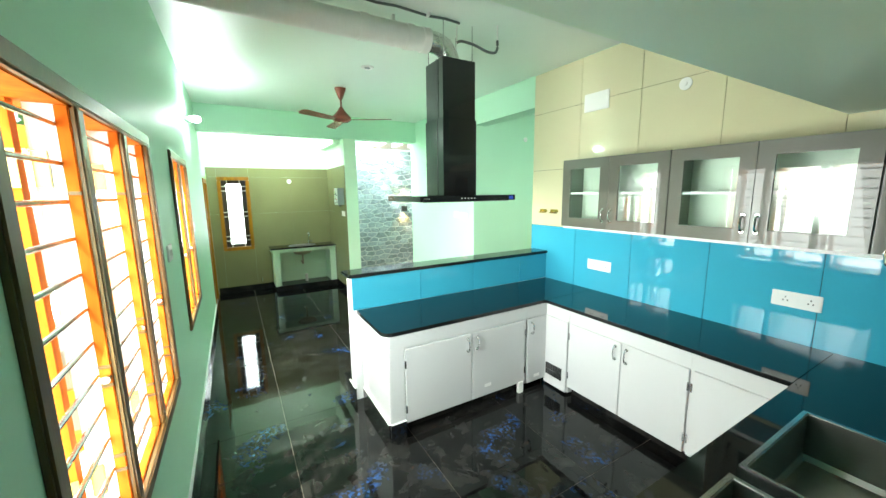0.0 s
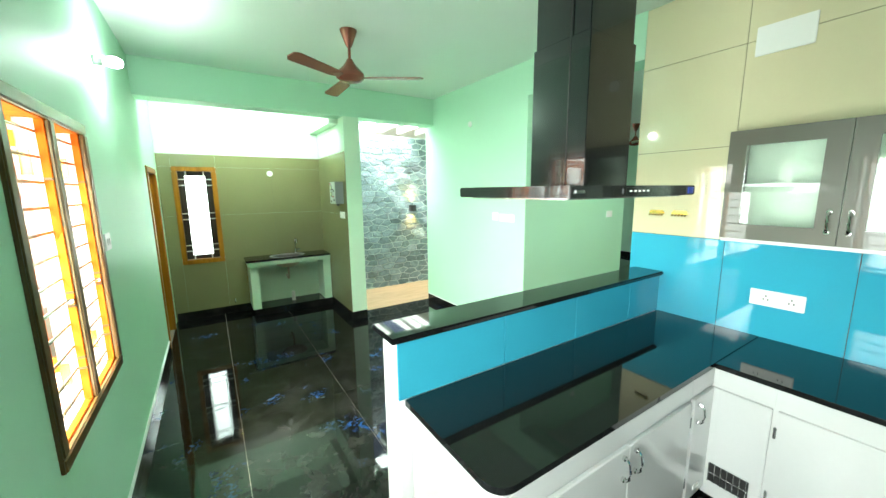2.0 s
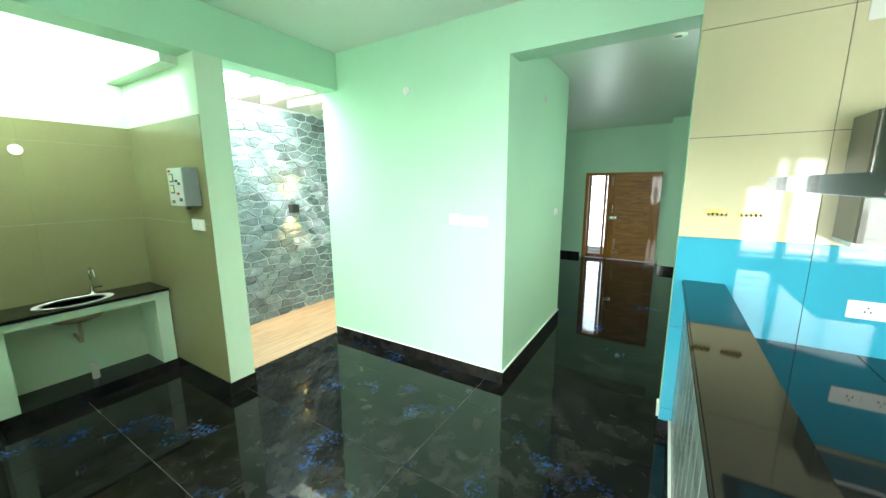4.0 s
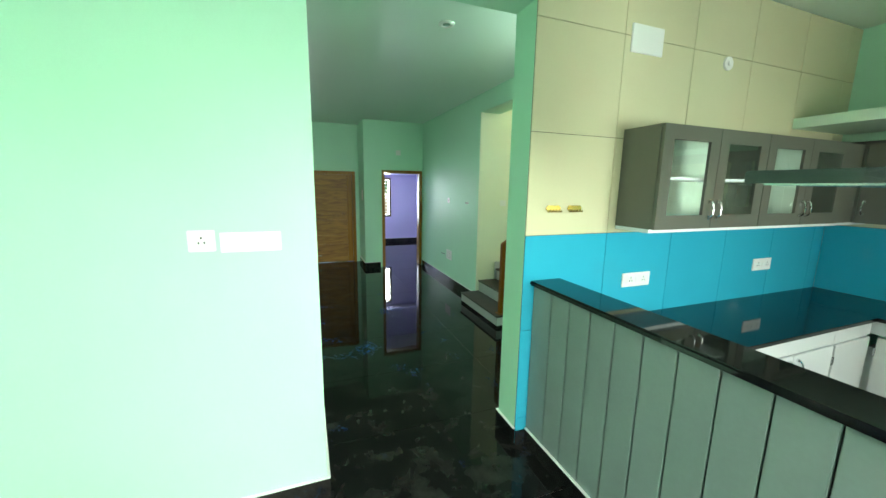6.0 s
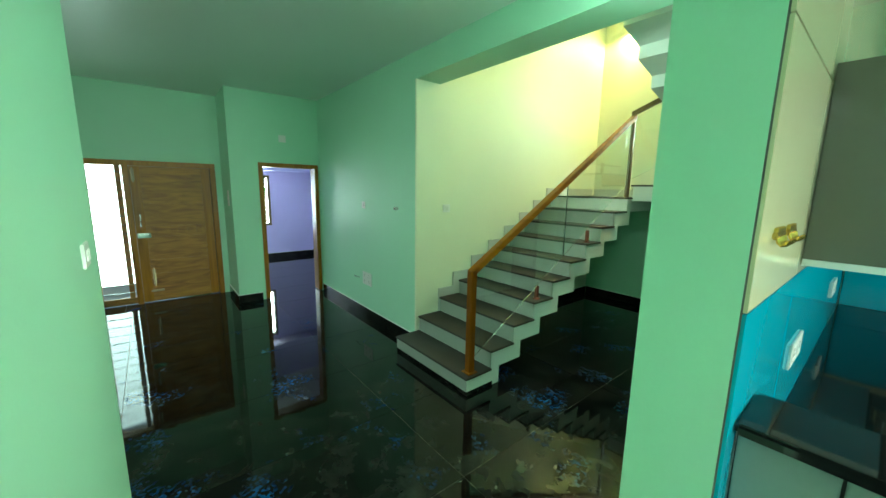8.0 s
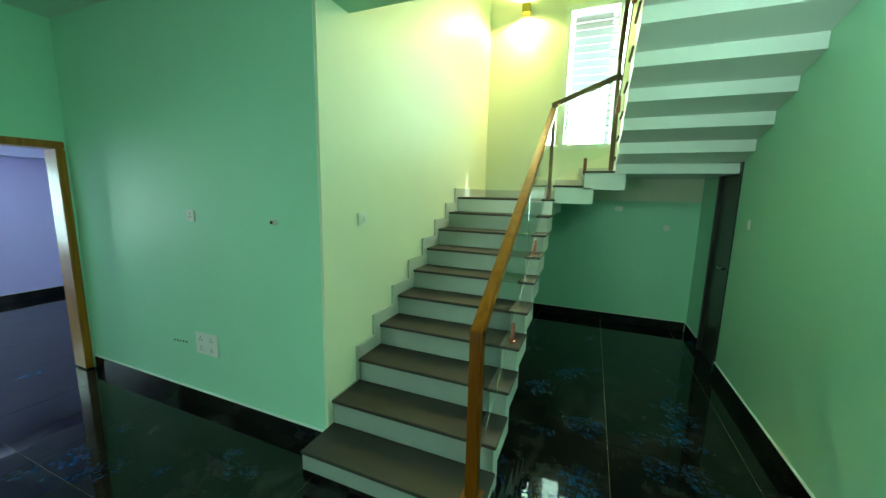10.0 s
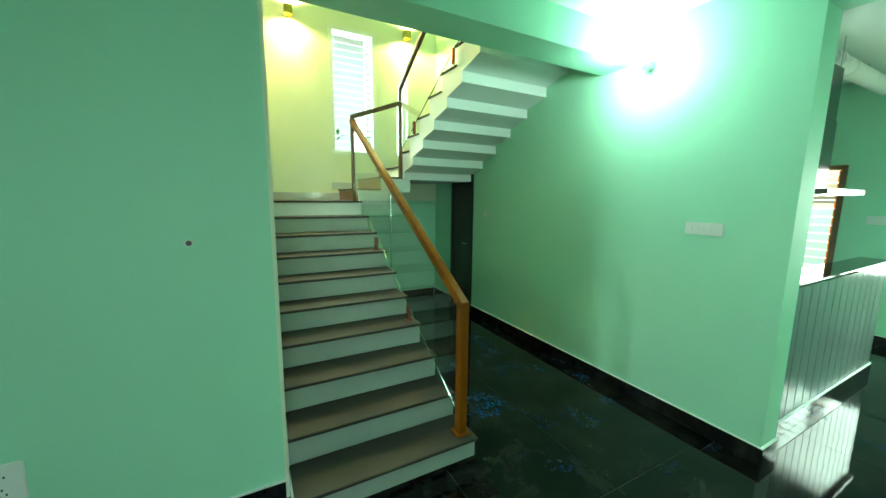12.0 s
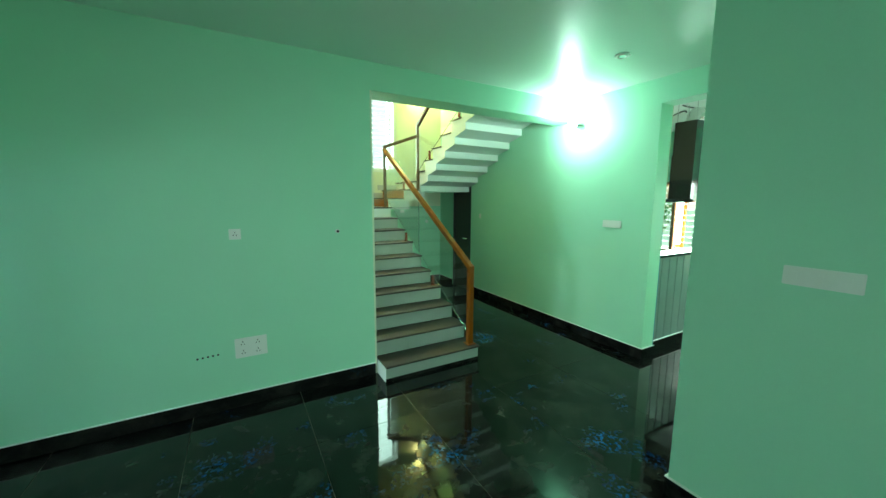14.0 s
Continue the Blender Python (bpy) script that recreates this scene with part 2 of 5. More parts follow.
TREAD = mat("grey_tread_stone", (0.034, 0.030, 0.025), rough=0.55, noise_amt=0.12, scale=4, fine=150, bump=0.01)
RISER = mat("grey_riser_stone", (0.36, 0.40, 0.36), rough=0.4, noise_amt=0.08, scale=5, fine=120, bump=0.008)
PANEL = mat("grey_wall_plank", (0.21, 0.26, 0.245), rough=0.25, noise_amt=0.08, scale=3, bump=0.01)
STONE = mat("rubble_stone", (0.20, 0.25, 0.28), rough=0.75, noise_amt=0.5, scale=14, fine=60, bump=0.7)
MORTAR = mat("mortar", (0.62, 0.65, 0.66), rough=0.9, noise_amt=0.12, scale=12, bump=0.1)
tint = STONE.node_tree.nodes.new("ShaderNodeObjectInfo")
vary, grade = STONE.node_tree.nodes.new("ShaderNodeMapRange"), STONE.node_tree.nodes.new("ShaderNodeVectorMath")
vary.inputs["To Min"].default_value, vary.inputs["To Max"].default_value = 0.65, 1.3
grade.operation = "SCALE"
STONE.node_tree.links.new(tint.outputs["Random"], vary.inputs["Value"])
STONE.node_tree.links.new(vary.outputs["Result"], grade.inputs["Scale"])
STONE.node_tree.links.new(STONE.node_tree.nodes["Principled BSDF"].inputs["Base Color"].links[0].from_socket, grade.inputs[0])
STONE.node_tree.links.new(grade.outputs[0], STONE.node_tree.nodes["Principled BSDF"].inputs["Base Color"])
GLASS = mat("clear_glass", (0.93, 0.98, 0.96), rough=0.0, trans=1.0, noise_amt=0, ior=1.45)
PORCELAIN = mat("white_porcelain", (0.8, 0.8, 0.78), rough=0.08, noise_amt=0.01, bump=0)
COPPER = mat("copper_enamel", (0.36, 0.13, 0.09), rough=0.22, metal=0.6, noise_amt=0.05, bump=0)
BULB = mat("bulb_glow", (1, 1, 1), rough=0.4, noise_amt=0, emit=((0.9, 1.0, 0.97), 45.0))
WARM = mat("warm_glow", (1, 0.8, 0.4), rough=0.4, noise_amt=0, emit=((1.0, 0.62, 0.16), 10.0))
BRASS = mat("brass", (0.55, 0.40, 0.10), rough=0.25, metal=1.0, noise_amt=0.05, bump=0)
BOLT = mat("bolt", (0.36, 0.29, 0.17), rough=0.45, metal=1.0, noise_amt=0.1, bump=0)
SOIL = mat("ground_soil", (0.16, 0.13, 0.09), rough=0.9, noise_amt=0.3, scale=2, fine=30, bump=0.3)
LEAF = mat("leaf", (0.06, 0.16, 0.03), rough=0.5, noise_amt=0.3, scale=4, bump=0)
BARK = mat("bark", (0.12, 0.09, 0.06), rough=0.9, noise_amt=0.3, scale=12, bump=0.3)


# ---- mesh helpers ----
def bx(bm, x0, x1, y0, y1, z0, z1, bevel=0.0):
    r = bmesh.ops.create_cube(bm, size=1.0, matrix=Matrix.LocRotScale(((x0 + x1) / 2, (y0 + y1) / 2, (z0 + z1) / 2), None, (abs(x1 - x0), abs(y1 - y0), abs(z1 - z0))))
    if bevel:
        es = list({e for v in r["verts"] for e in v.link_edges})
        bmesh.ops.bevel(bm, geom=es, offset=bevel, segments=2, affect="EDGES")
    return bm


def box(*a, **k):
    return bx(bmesh.new(), *a, **k)


def cyl(bm, p, q, r, seg=20, r2=None):
    p, q = Vector(p), Vector(q)
    m = Matrix.Translation((p + q) / 2) @ (q - p).to_track_quat("Z", "Y").to_matrix().to_4x4()
    bmesh.ops.create_cone(bm, cap_ends=True, segments=seg, radius1=r, radius2=r if r2 is None else r2, depth=(q - p).length, matrix=m)
    return bm


def tube(bm, pts, r, seg=10):
    """A round tube swept through the points."""
    pts = [Vector(p) for p in pts]
    rings = []
    for i, p in enumerate(pts):
        d = (pts[min(i + 1, len(pts) - 1)] - pts[max(i - 1, 0)]).normalized()
        q = d.to_track_quat("Z", "Y")
        rings.append([bm.verts.new(p + q @ Vector((r * math.cos(a), r * math.sin(a), 0))) for a in (2 * math.pi * k / seg for k in range(seg))])
    for a, b in zip(rings, rings[1:]):
        for k in range(seg):
            bm.faces.new((a[k], a[(k + 1) % seg], b[(k + 1) % seg], b[k]))
    bm.faces.new(list(reversed(rings[0])))
    bm.faces.new(rings[-1])
    return bm


def lathe(bm, profile, centre, seg=28, axis="Z"):
    """Turned shape from (radius, height) pairs."""
    c = Vector(centre)
    rings = []
    for r, h in profile:
        rings.append([bm.verts.new(c + Vector((r * math.cos(a), r * math.sin(a), h))) for a in (2 * math.pi * k / seg for k in range(seg))])
    for a, b in zip(rings, rings[1:]):
        for k in range(seg):
            bm.faces.new((a[k], a[(k + 1) % seg], b[(k + 1) % seg], b[k]))
    bm.faces.new(list(reversed(rings[0])))
    bm.faces.new(rings[-1])
    return bm


def prism(bm, outline, axis, a, b):
    """A closed outline of (u, v) pairs drawn out along x, y or z from a to b."""
    def at(u, v, w):
        return {"x": (w, u, v), "y": (u, w, v), "z": (u, v, w)}[axis]
    lo = [bm.verts.new(at(u, v, a)) for u, v in outline]
    hi = [bm.verts.new(at(u, v, b)) for u, v in outline]
    k = len(outline)
    bm.faces.new(lo)
    bm.faces.new(list(reversed(hi)))
    for i in range(k):
        bm.faces.new((lo[i], hi[i], hi[(i + 1) % k], lo[(i + 1) % k]))
    bmesh.ops.recalc_face_normals(bm, faces=bm.faces[:])
    return bm


def part(name, bm, material, parent=None, label="", smooth=False):
    """Links a bmesh as one mesh object, under a thing or a part."""
    me = bpy.data.meshes.new(name)
    bmesh.ops.recalc_face_normals(bm, faces=bm.faces[:])
    bm.to_mesh(me)
    bm.free()
    me.materials.append(material)
    if smooth:
        me.polygons.foreach_set("use_smooth", [True] * len(me.polygons))
        me.set_sharp_from_angle(angle=radians(35))
    ob = new(name, me)
    if parent:
        ob.parent = parent
        ob.matrix_parent_inverse = parent.matrix_world.inverted() if parent.type != "EMPTY" else Matrix.Translation(-parent.location)
    if label:
        ob["label"] = label
    return ob


def thing(name, at, label, category, group=""):
    ob = new(name)
    ob.location = at
    ob.empty_display_size = 0.05
    return tagged(ob, label, category, group)


def structure(name, bm, material, label="", category=""):
    return tagged(part(name, bm, material), label, category, kind="structure")


def slab_mesh(axis, c0, c1, u0, u1, z0, z1, holes=()):
    """A thick upright slab across x or y from c0 to c1, running u0 to u1, with openings (u0, u1, z0, z1) right through it."""
    us = sorted({u0, u1, *[h[0] for h in holes], *[h[1] for h in holes]})
    zs = sorted({z0, z1, *[h[2] for h in holes], *[h[3] for h in holes]})
    us, zs = [u for u in us if u0 <= u <= u1], [z for z in zs if z0 <= z <= z1]
    solid = {}
    for i in range(len(us) - 1):
        for j in range(len(zs) - 1):
            u, z = (us[i] + us[i + 1]) / 2, (zs[j] + zs[j + 1]) / 2
            solid[i, j] = not any(h[0] < u < h[1] and h[2] < z < h[3] for h in holes)
    bm = bmesh.new()
    made = {}

    def v(c, u, z):
        key = (c, u, z)
        if key not in made:
            made[key] = bm.verts.new((c, u, z) if axis == "x" else (u, c, z))
        return made[key]
    for (i, j), s in solid.items():
        if not s:
            continue
        a, b, p, q = us[i], us[i + 1], zs[j], zs[j + 1]
        for c in (c0, c1):
            bm.faces.new((v(c, a, p), v(c, b, p), v(c, b, q), v(c, a, q)))
        for di, dj, e in ((-1, 0, ((a, p), (a, q))), (1, 0, ((b, p), (b, q))), (0, -1, ((a, p), (b, p))), (0, 1, ((a, q), (b, q)))):
            if not solid.get((i + di, j + dj), False):
                (ua, za), (ub, zb) = e
                bm.faces.new((v(c0, ua, za), v(c0, ub, zb), v(c1, ub, zb), v(c1, ua, za)))
    return bm


def wall(name, axis, c0, c1, u0, u1, z0, z1, material, holes=(), label="", category="wall"):
    return structure(name, slab_mesh(axis, c0, c1, u0, u1, z0, z1, holes), material, label, category)


# ---- the large structure ----
H, HH = 3.06, 2.97
wall("wall_west", "x", -0.40, -0.20, -1.60, 7.65, 0, H, GREEN, [(0.84, 2.34, 0.725, 2.10), (3.12, 4.13, 0.78, 2.115), (6.39, 7.17, 0, 2.05)], "mint green painted wall with wooden windows")
wall("wall_kitchen_back", "y", -0.35, -0.17, 0.95, 3.212, 0, H, GREEN, (), "mint green wall behind the sink counter")
wall("wall_entry_side", "x", 0.95, 1.10, -1.60, -0.35, 0, H, GREEN)
wall("wall_entry_end", "y", -1.80, -1.60, -0.40, 1.10, 0, H, GREEN)
wall("wall_tiled", "x", 3.212, 3.42, -1.50, 3.065, 0, H, GREEN, [(-0.95, -0.33, 0, 1.98)], "mint green wall tiled on its kitchen side")
wall("wall_lintel", "x", 3.20, 3.42, 3.065, 4.257, 2.72, H, GREEN, (), "green lintel over the open passage")
wall("wall_dining", "x", 3.20, 3.42, 4.257, 6.36, 0, H, GREEN, (), "mint green wall between dining space and hall")
wall("wall_hall_west", "y", 4.257, 4.44, 3.42, 5.08, 0, H, GREEN, (), "mint green hall wall")
wall("wall_hall_side", "x", 4.90, 5.08, 4.44, 9.20, 0, H, GREEN, (), "mint green hall wall")
wall("wall_court_side", "y", 6.18, 6.36, 3.42, 4.90, 0, H, GREEN)
wall("wall_niche_back", "y", 7.45, 7.65, -0.20, 2.06, 0, H, GREEN_LIGHT, [(-0.05, 0.45, 0.785, 2.105)], "pale wall above an olive tiled dado")
wall("wall_niche_side", "x", 1.854, 2.06, 6.13, 7.45, 0, 2.70, GREEN_LIGHT, (), "short pale wall beside the wash niche")
wall("wall_niche_side_upper", "x", 1.854, 2.06, 6.36, 7.45, 2.70, H, GREEN_LIGHT)
structure("beam", box(1.74, 1.8535, 6.362, 7.448, 2.64, H - 0.003), GREEN_LIGHT, "pale mint beam over the niche side wall", "beam")
structure("beam", box(-0.20, 3.20, 6.13, 6.36, 2.70, H - 0.002), GREEN, "mint green ceiling beam", "beam")
wall("wall_court_back", "y", 7.50, 7.75, 2.06, 5.10, 0, 2.72, MORTAR, (), "mortared rubble stone wall of the courtyard")
wall("wall_court_end", "x", 5.10, 5.28, 6.36, 7.75, 0, 2.72, WHITE)
wall("wall_stair_front", "y", 1.66, 1.96, 3.42, 8.75, 0, HH, GREEN, [(3.42, 6.10, 0, 2.725)], "mint green hall wall open to the staircase")
wall("wall_stair_front_upper", "y", 1.66, 1.96, 3.42, 6.26, H + 0.15, 5.6, GREEN)
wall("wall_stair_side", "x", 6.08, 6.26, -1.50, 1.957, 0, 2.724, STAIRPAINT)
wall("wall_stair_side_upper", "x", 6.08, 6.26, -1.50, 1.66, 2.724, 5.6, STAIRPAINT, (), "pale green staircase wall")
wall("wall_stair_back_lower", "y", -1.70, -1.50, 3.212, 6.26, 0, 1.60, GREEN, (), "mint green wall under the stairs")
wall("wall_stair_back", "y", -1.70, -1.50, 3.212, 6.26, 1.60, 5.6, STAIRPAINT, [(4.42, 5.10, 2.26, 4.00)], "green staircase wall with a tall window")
wall("wall_stair_west_upper", "x", 3.212, 3.42, -1.50, 1.96, H + 0.15, 5.6, GREEN)
wall("wall_bedroom", "x", 8.75, 8.92, 1.66, 3.19, 0, H, GREEN, [(1.98, 2.835, 0, 2.01)], "mint green wall with the bedroom doorway")
wall("wall_jog", "y", 3.02, 3.19, 8.92, 9.50, 0, H, GREEN)
wall("wall_main_door", "x", 9.50, 9.70, 3.02, 9.20, 0, H, GREEN, [(3.27, 4.81, 0, 1.99)], "mint green wall with the main door")
# unseen end wall; its opening is assumed, to let the hall lamps in
wall("wall_hall_end", "y", 9.20, 9.40, 4.90, 9.70, 0, H, GREEN, [(6.3, 8.3, 0.85, 2.15)], "mint green end wall of the hall, unseen, with an assumed opening")
wall("wall_bed_north", "y", 3.02, 3.19, 9.70, 12.30, 0, H, LILAC)
wall("wall_bed_south", "y", -1.00, -0.80, 8.92, 12.30, 0, H, LILAC)
wall("wall_bed_near", "x", 8.75, 8.92, -1.00, 1.66, 0, H, LILAC)
wall("wall_bed_far", "x", 12.10, 12.30, -0.80, 3.02, 0, H, LILAC, [(1.90, 2.70, 0.78, 1.92)], "lilac bedroom wall with a window")
structure("lintel_band", box(11.75, 12.10, -0.80, 3.02, 2.02, 2.22), LILAC, "lilac ledge over the bedroom window", "beam")

structure("ceiling_kitchen", box(-0.40, 3.42, -1.80, 6.36, H, H + 0.15), CEIL, "white painted ceiling", "ceiling")
structure("ceiling_niche", box(-0.40, 2.06, 6.36, 7.65, H, H + 0.15), CEIL, "white painted ceiling", "ceiling")
structure("ceiling_hall", box(3.42, 9.70, 1.96, 9.40, HH, H + 0.15), CEIL, "pale painted ceiling", "ceiling")
structure("ceiling_hall_edge", box(3.42, 8.75, 1.66, 1.96, HH, H + 0.15), CEIL, "pale painted ceiling", "ceiling")
structure("ceiling_bedroom", box(8.75, 12.30, -1.00, 1.96, H + 0.002, H + 0.15), WHITE, "white bedroom ceiling", "ceiling")
structure("ceiling_bedroom_north", box(9.70, 12.30, 1.96, 3.19, H + 0.002, H + 0.15), WHITE, "white bedroom ceiling", "ceiling")
structure("ceiling_stair", box(3.212, 6.26, -1.70, 1.96, 5.6, 5.75), CEIL, "white ceiling of the staircase", "ceiling")
structure("ground", box(-400, 400, -400, 400, -0.60, -0.30), SOIL, "bare earth ground", "ground")
structure("floor", box(-0.40, 12.30, -1.80, 9.40, -0.29, -0.003), FLOORGROUT, "polished black stone tile floor", "floor")
structure("loft_slab", box(-0.198, 3.198, -0.168, 0.60, 2.20, 2.28, bevel=0.004), GREEN_LIGHT, "pale green concrete loft slab", "shelf")


# ---- skirtings ----
BARE = (("y", 7.438), ("x", 1.85), ("y", 6.13))


def skirting(segments):
    for axis, c, side, u0, u1, z0 in segments:
        t = 0.014
        a, b = (c, c + side * t) if side > 0 else (c - t, c)
        bm = box(a, b, u0, u1, z0, z0 + 0.115, bevel=0.003) if axis == "x" else box(u0, u1, a, b, z0, z0 + 0.115, bevel=0.003)
        structure("baseboard", bm, SKIRT, "polished black stone skirting", "skirting")
        if (axis, c) in BARE:
            continue
        e = t + 0.002
        a, b = (c, c + side * e) if side > 0 else (c - e, c)
        bm = box(a, b, u0, u1, z0 + 0.115, z0 + 0.120) if axis == "x" else box(u0, u1, a, b, z0 + 0.115, z0 + 0.120)
        structure("trim", bm, WHITE, "thin white line over the skirting", "trim")


skirting([
    ("x", -0.20, 1, -1.58, 6.33, 0), ("x", 3.20, -1, 4.243, 6.34, 0), ("y", 4.257, -1, 3.19, 5.094, 0), ("x", 5.08, 1, 4.257, 9.2, 0),
    ("y", 3.065, 1, 3.20, 3.42, 0), ("x", 3.42, 1, -0.33, 3.08, 0), ("y", 1.96, 1, 6.10, 8.73, 0), ("x", 8.75, -1, 2.88, 3.19, 0),
    ("y", 3.19, 1, 8.75, 9.49, 0), ("x", 9.50, -1, 4.86, 9.18, 0), ("y", -1.50, 1, 3.44, 6.07, 0), ("x", 6.08, -1, -1.48, 1.66, 0),
    ("y", 7.438, -1, -0.18, 0.74, 0), ("x", 1.85, -1, 6.12, 7.05, 0), ("y", 6.13, -1, 1.85, 2.06, 0), ("x", 12.10, -1, -0.78, 3.0, 0),
    ("y", -0.80, 1, 8.92, 12.08, 0), ("x", 3.42, 1, -1.48, -0.97, 0), ("y", 2.99, 1, 0.98, 3.18, 0), ("x", 0.955, -1, 2.82, 3.0, 0), ("y", 2.19, -1, 1.02, 1.14, 0), ("x", 1.02, -1, 2.19, 2.80, 0),
])

# ---- staircase ----
R, T, Y0, STEPS = 0.161, 0.281, 2.19, 10
XL, XR = 5.008, 6.077
LZ, YL = STEPS * R, Y0 - (STEPS - 1) * T
stair = thing("staircase", (5.5, 2.0, 0), "white folded-plate staircase with grey stone treads", "staircase")
line = [(Y0, 0.0)]
for k in range(1, STEPS):
    y = Y0 - (k - 1) * T
    line += [(y, k * R - 0.02), (y - T, k * R - 0.02)]
line += [(YL, LZ - 0.02), (-1.498, LZ - 0.02), (-1.498, LZ - 0.17), (YL - 0.10, LZ - 0.17)]
for k in range(STEPS - 1, 1, -1):
    y = Y0 - (k - 1) * T
    line += [(y - T - 0.10, k * R - 0.17), (y - 0.10, k * R - 0.17)]
line += [(Y0 - T - 0.10, 0.0)]
part("flight", prism(bmesh.new(), line, "x", XL, XR), WHITE, stair, "white painted folded-plate flight")
for k in range(1, STEPS):
    y = Y0 - (k - 1) * T
    part("tread", box(XL - 0.015, XR - 0.002, y - T + 0.002, y + 0.02, k * R - 0.02, k * R, bevel=0.004), TREAD, stair, "grey-brown stone tread")
    part("riser", box(XL + 0.002, XR - 0.004, y - 0.002, y + 0.005, max((k - 1) * R + 0.001, 0.036), k * R - 0.0205), RISER, stair, "pale grey stone riser")
part("landing_slab", box(XL - 0.012, XR - 0.002, -1.496, YL + 0.02, LZ - 0.02, LZ, bevel=0.004), TREAD, stair, "grey-brown stone landing")
part("plinth", box(XL - 0.003, XR, Y0 - 0.30, Y0 + 0.003, 0.0, 0.035), SKIRT, stair, "black stone strip under the first step")
# stepped skirting up the side wall
for k in range(1, STEPS + 1):
    y, z = Y0 - (k - 1) * T, k * R
    deep = T if k < STEPS else 1.10
    if k > 1:
        part("stair_skirting", box(6.064, 6.079, y - deep, min(y + 0.10, 1.655), z + 0.001, z + 0.10), GLOSSW, stair, "pale stone stepped skirting")
        part("stair_skirting", box(6.064, 6.079, y, min(y + 0.10, 1.655), z - R + 0.10, z), GLOSSW, stair)
part("stair_skirting", box(XL, 6.064, -1.498, -1.486, LZ + 0.001, LZ + 0.10), GLOSSW, stair)
XW = 0.29
for k in range(2):
    z = LZ + (k + 1) * 0.15
    xa, xb = XL - k * XW, XL - (k + 1) * XW
    part("cross_step", box(xb - 0.10, xa, -1.498 + 0.002 * k, -0.45, z - 0.19, z - 0.02), WHITE, stair)
    part("tread", box(xb, xa + 0.02, -1.496, -0.435, z - 0.02, z, bevel=0.004), TREAD, stair)
    part("stair_skirting", box(xb, xa + 0.10, -1.498, -1.486, z + 0.001, z + 0.10), GLOSSW, stair)
    # teak colour puts the warm lamp light into these stone risers
    part("riser", box(xa - 0.002, xa + 0.004, -1.48, -0.452, z - 0.148, z - 0.022), TEAK_Y, stair, "stone riser with warm lamp light in its colour")
Z2, ZB, YB, RY, RZ = LZ + 0.45, 1.88, -0.40, 0.28, 0.163
XF = 4.433
part("upper_landing", box(3.424, XL - 2 * XW, -1.497, YB - 0.10, ZB, Z2 - 0.02), WHITE, stair, "white painted landing slab")
part("landing_slab", box(3.424, XL - 2 * XW + 0.02, -1.495, YB - 0.10, Z2 - 0.02, Z2, bevel=0.004), TREAD, stair)
line = [(YB - 0.10, Z2 - 0.02), (YB - 0.10, ZB), (YB, ZB)]
for j in range(1, 7):
    line += [(YB + (j - 1) * RY, ZB + (j - 1) * RZ + 0.095), (YB + j * RY, ZB + j * RZ)]
YE = YB + 6 * RY
line += [(YE, ZB + 7 * RZ), (1.655, ZB + 7 * RZ), (1.655, Z2 + 7 * RZ - 0.02), (YE - 0.10, Z2 + 7 * RZ - 0.02)]
for j in range(6, 0, -1):
    line += [(YB + j * RY - 0.10, Z2 + j * RZ - 0.02), (YB + (j - 1) * RY - 0.10, Z2 + j * RZ - 0.02)]
part("flight", prism(bmesh.new(), line, "x", 3.424, XF), WHITE, stair, "white painted folded-plate flight")
for j in range(1, 7):
    y = YB + (j - 1) * RY - 0.10
    part("tread", box(3.424, XF + 0.015, y - 0.02, y + RY - 0.002, Z2 + j * RZ - 0.02, Z2 + j * RZ, bevel=0.004), TREAD, stair)

# railing
rail = thing("stair_railing", (5.05, 2.11, R), "teak and glass stair railing with bronze clamps", "railing")
RX, RX2 = 5.065, 4.475
PA, PB, PC, PD = (2.11, 1.02), (-0.43, 2.545), (-0.41, 2.81), (-0.41, 2.98)


def bar_between(name, p, q, w, h, parent, material=TEAK_Y):
    p, q = Vector(p), Vector(q)
    d = (q - p)
    m = Matrix.Translation((p + q) / 2) @ d.to_track_quat("Y", "Z").to_matrix().to_4x4()
    bm = bx(bmesh.new(), -w / 2, w / 2, -d.length / 2, d.length / 2, -h / 2, h / 2, bevel=0.006)
    bmesh.ops.transform(bm, matrix=m, verts=bm.verts)
    return part(name, bm, material, parent)


part("post", box(RX - 0.03, RX + 0.03, 2.08, 2.14, R, 1.04, bevel=0.006), TEAK_POST, rail, "square teak post")
lathe_bm = box(RX - 0.05, RX + 0.05, 2.06, 2.16, R, R + 0.012, bevel=0.004)
part("base_plate", lathe_bm, TEAK_POST, rail)
bar_between("handrail", (RX, 2.13, 1.01), (RX, PB[0] - 0.02, PB[1]), 0.06, 0.055, rail)
part("post", box(RX - 0.022, RX + 0.022, PB[0] - 0.022, PB[0] + 0.022, LZ, PB[1] + 0.05, bevel=0.005), BROWN, rail, "square teak post")
bar_between("handrail", (RX + 0.02, PB[0], PB[1] + 0.03), (RX2 - 0.02, PC[0], PC[1]), 0.05, 0.05, rail, BROWN)
part("post", box(RX2 - 0.022, RX2 + 0.022, PC[0] - 0.022, PC[0] + 0.022, Z2 - 0.15, PD[1], bevel=0.005), BROWN, rail, "square teak post")
bar_between("handrail", (RX2, PD[0] - 0.015, PD[1] - 0.02), (RX2, 1.60, PD[1] + 0.58 * 2.02), 0.05, 0.05, rail, BROWN)
slope = (PB[1] - PA[1]) / (PB[0] - PA[0])
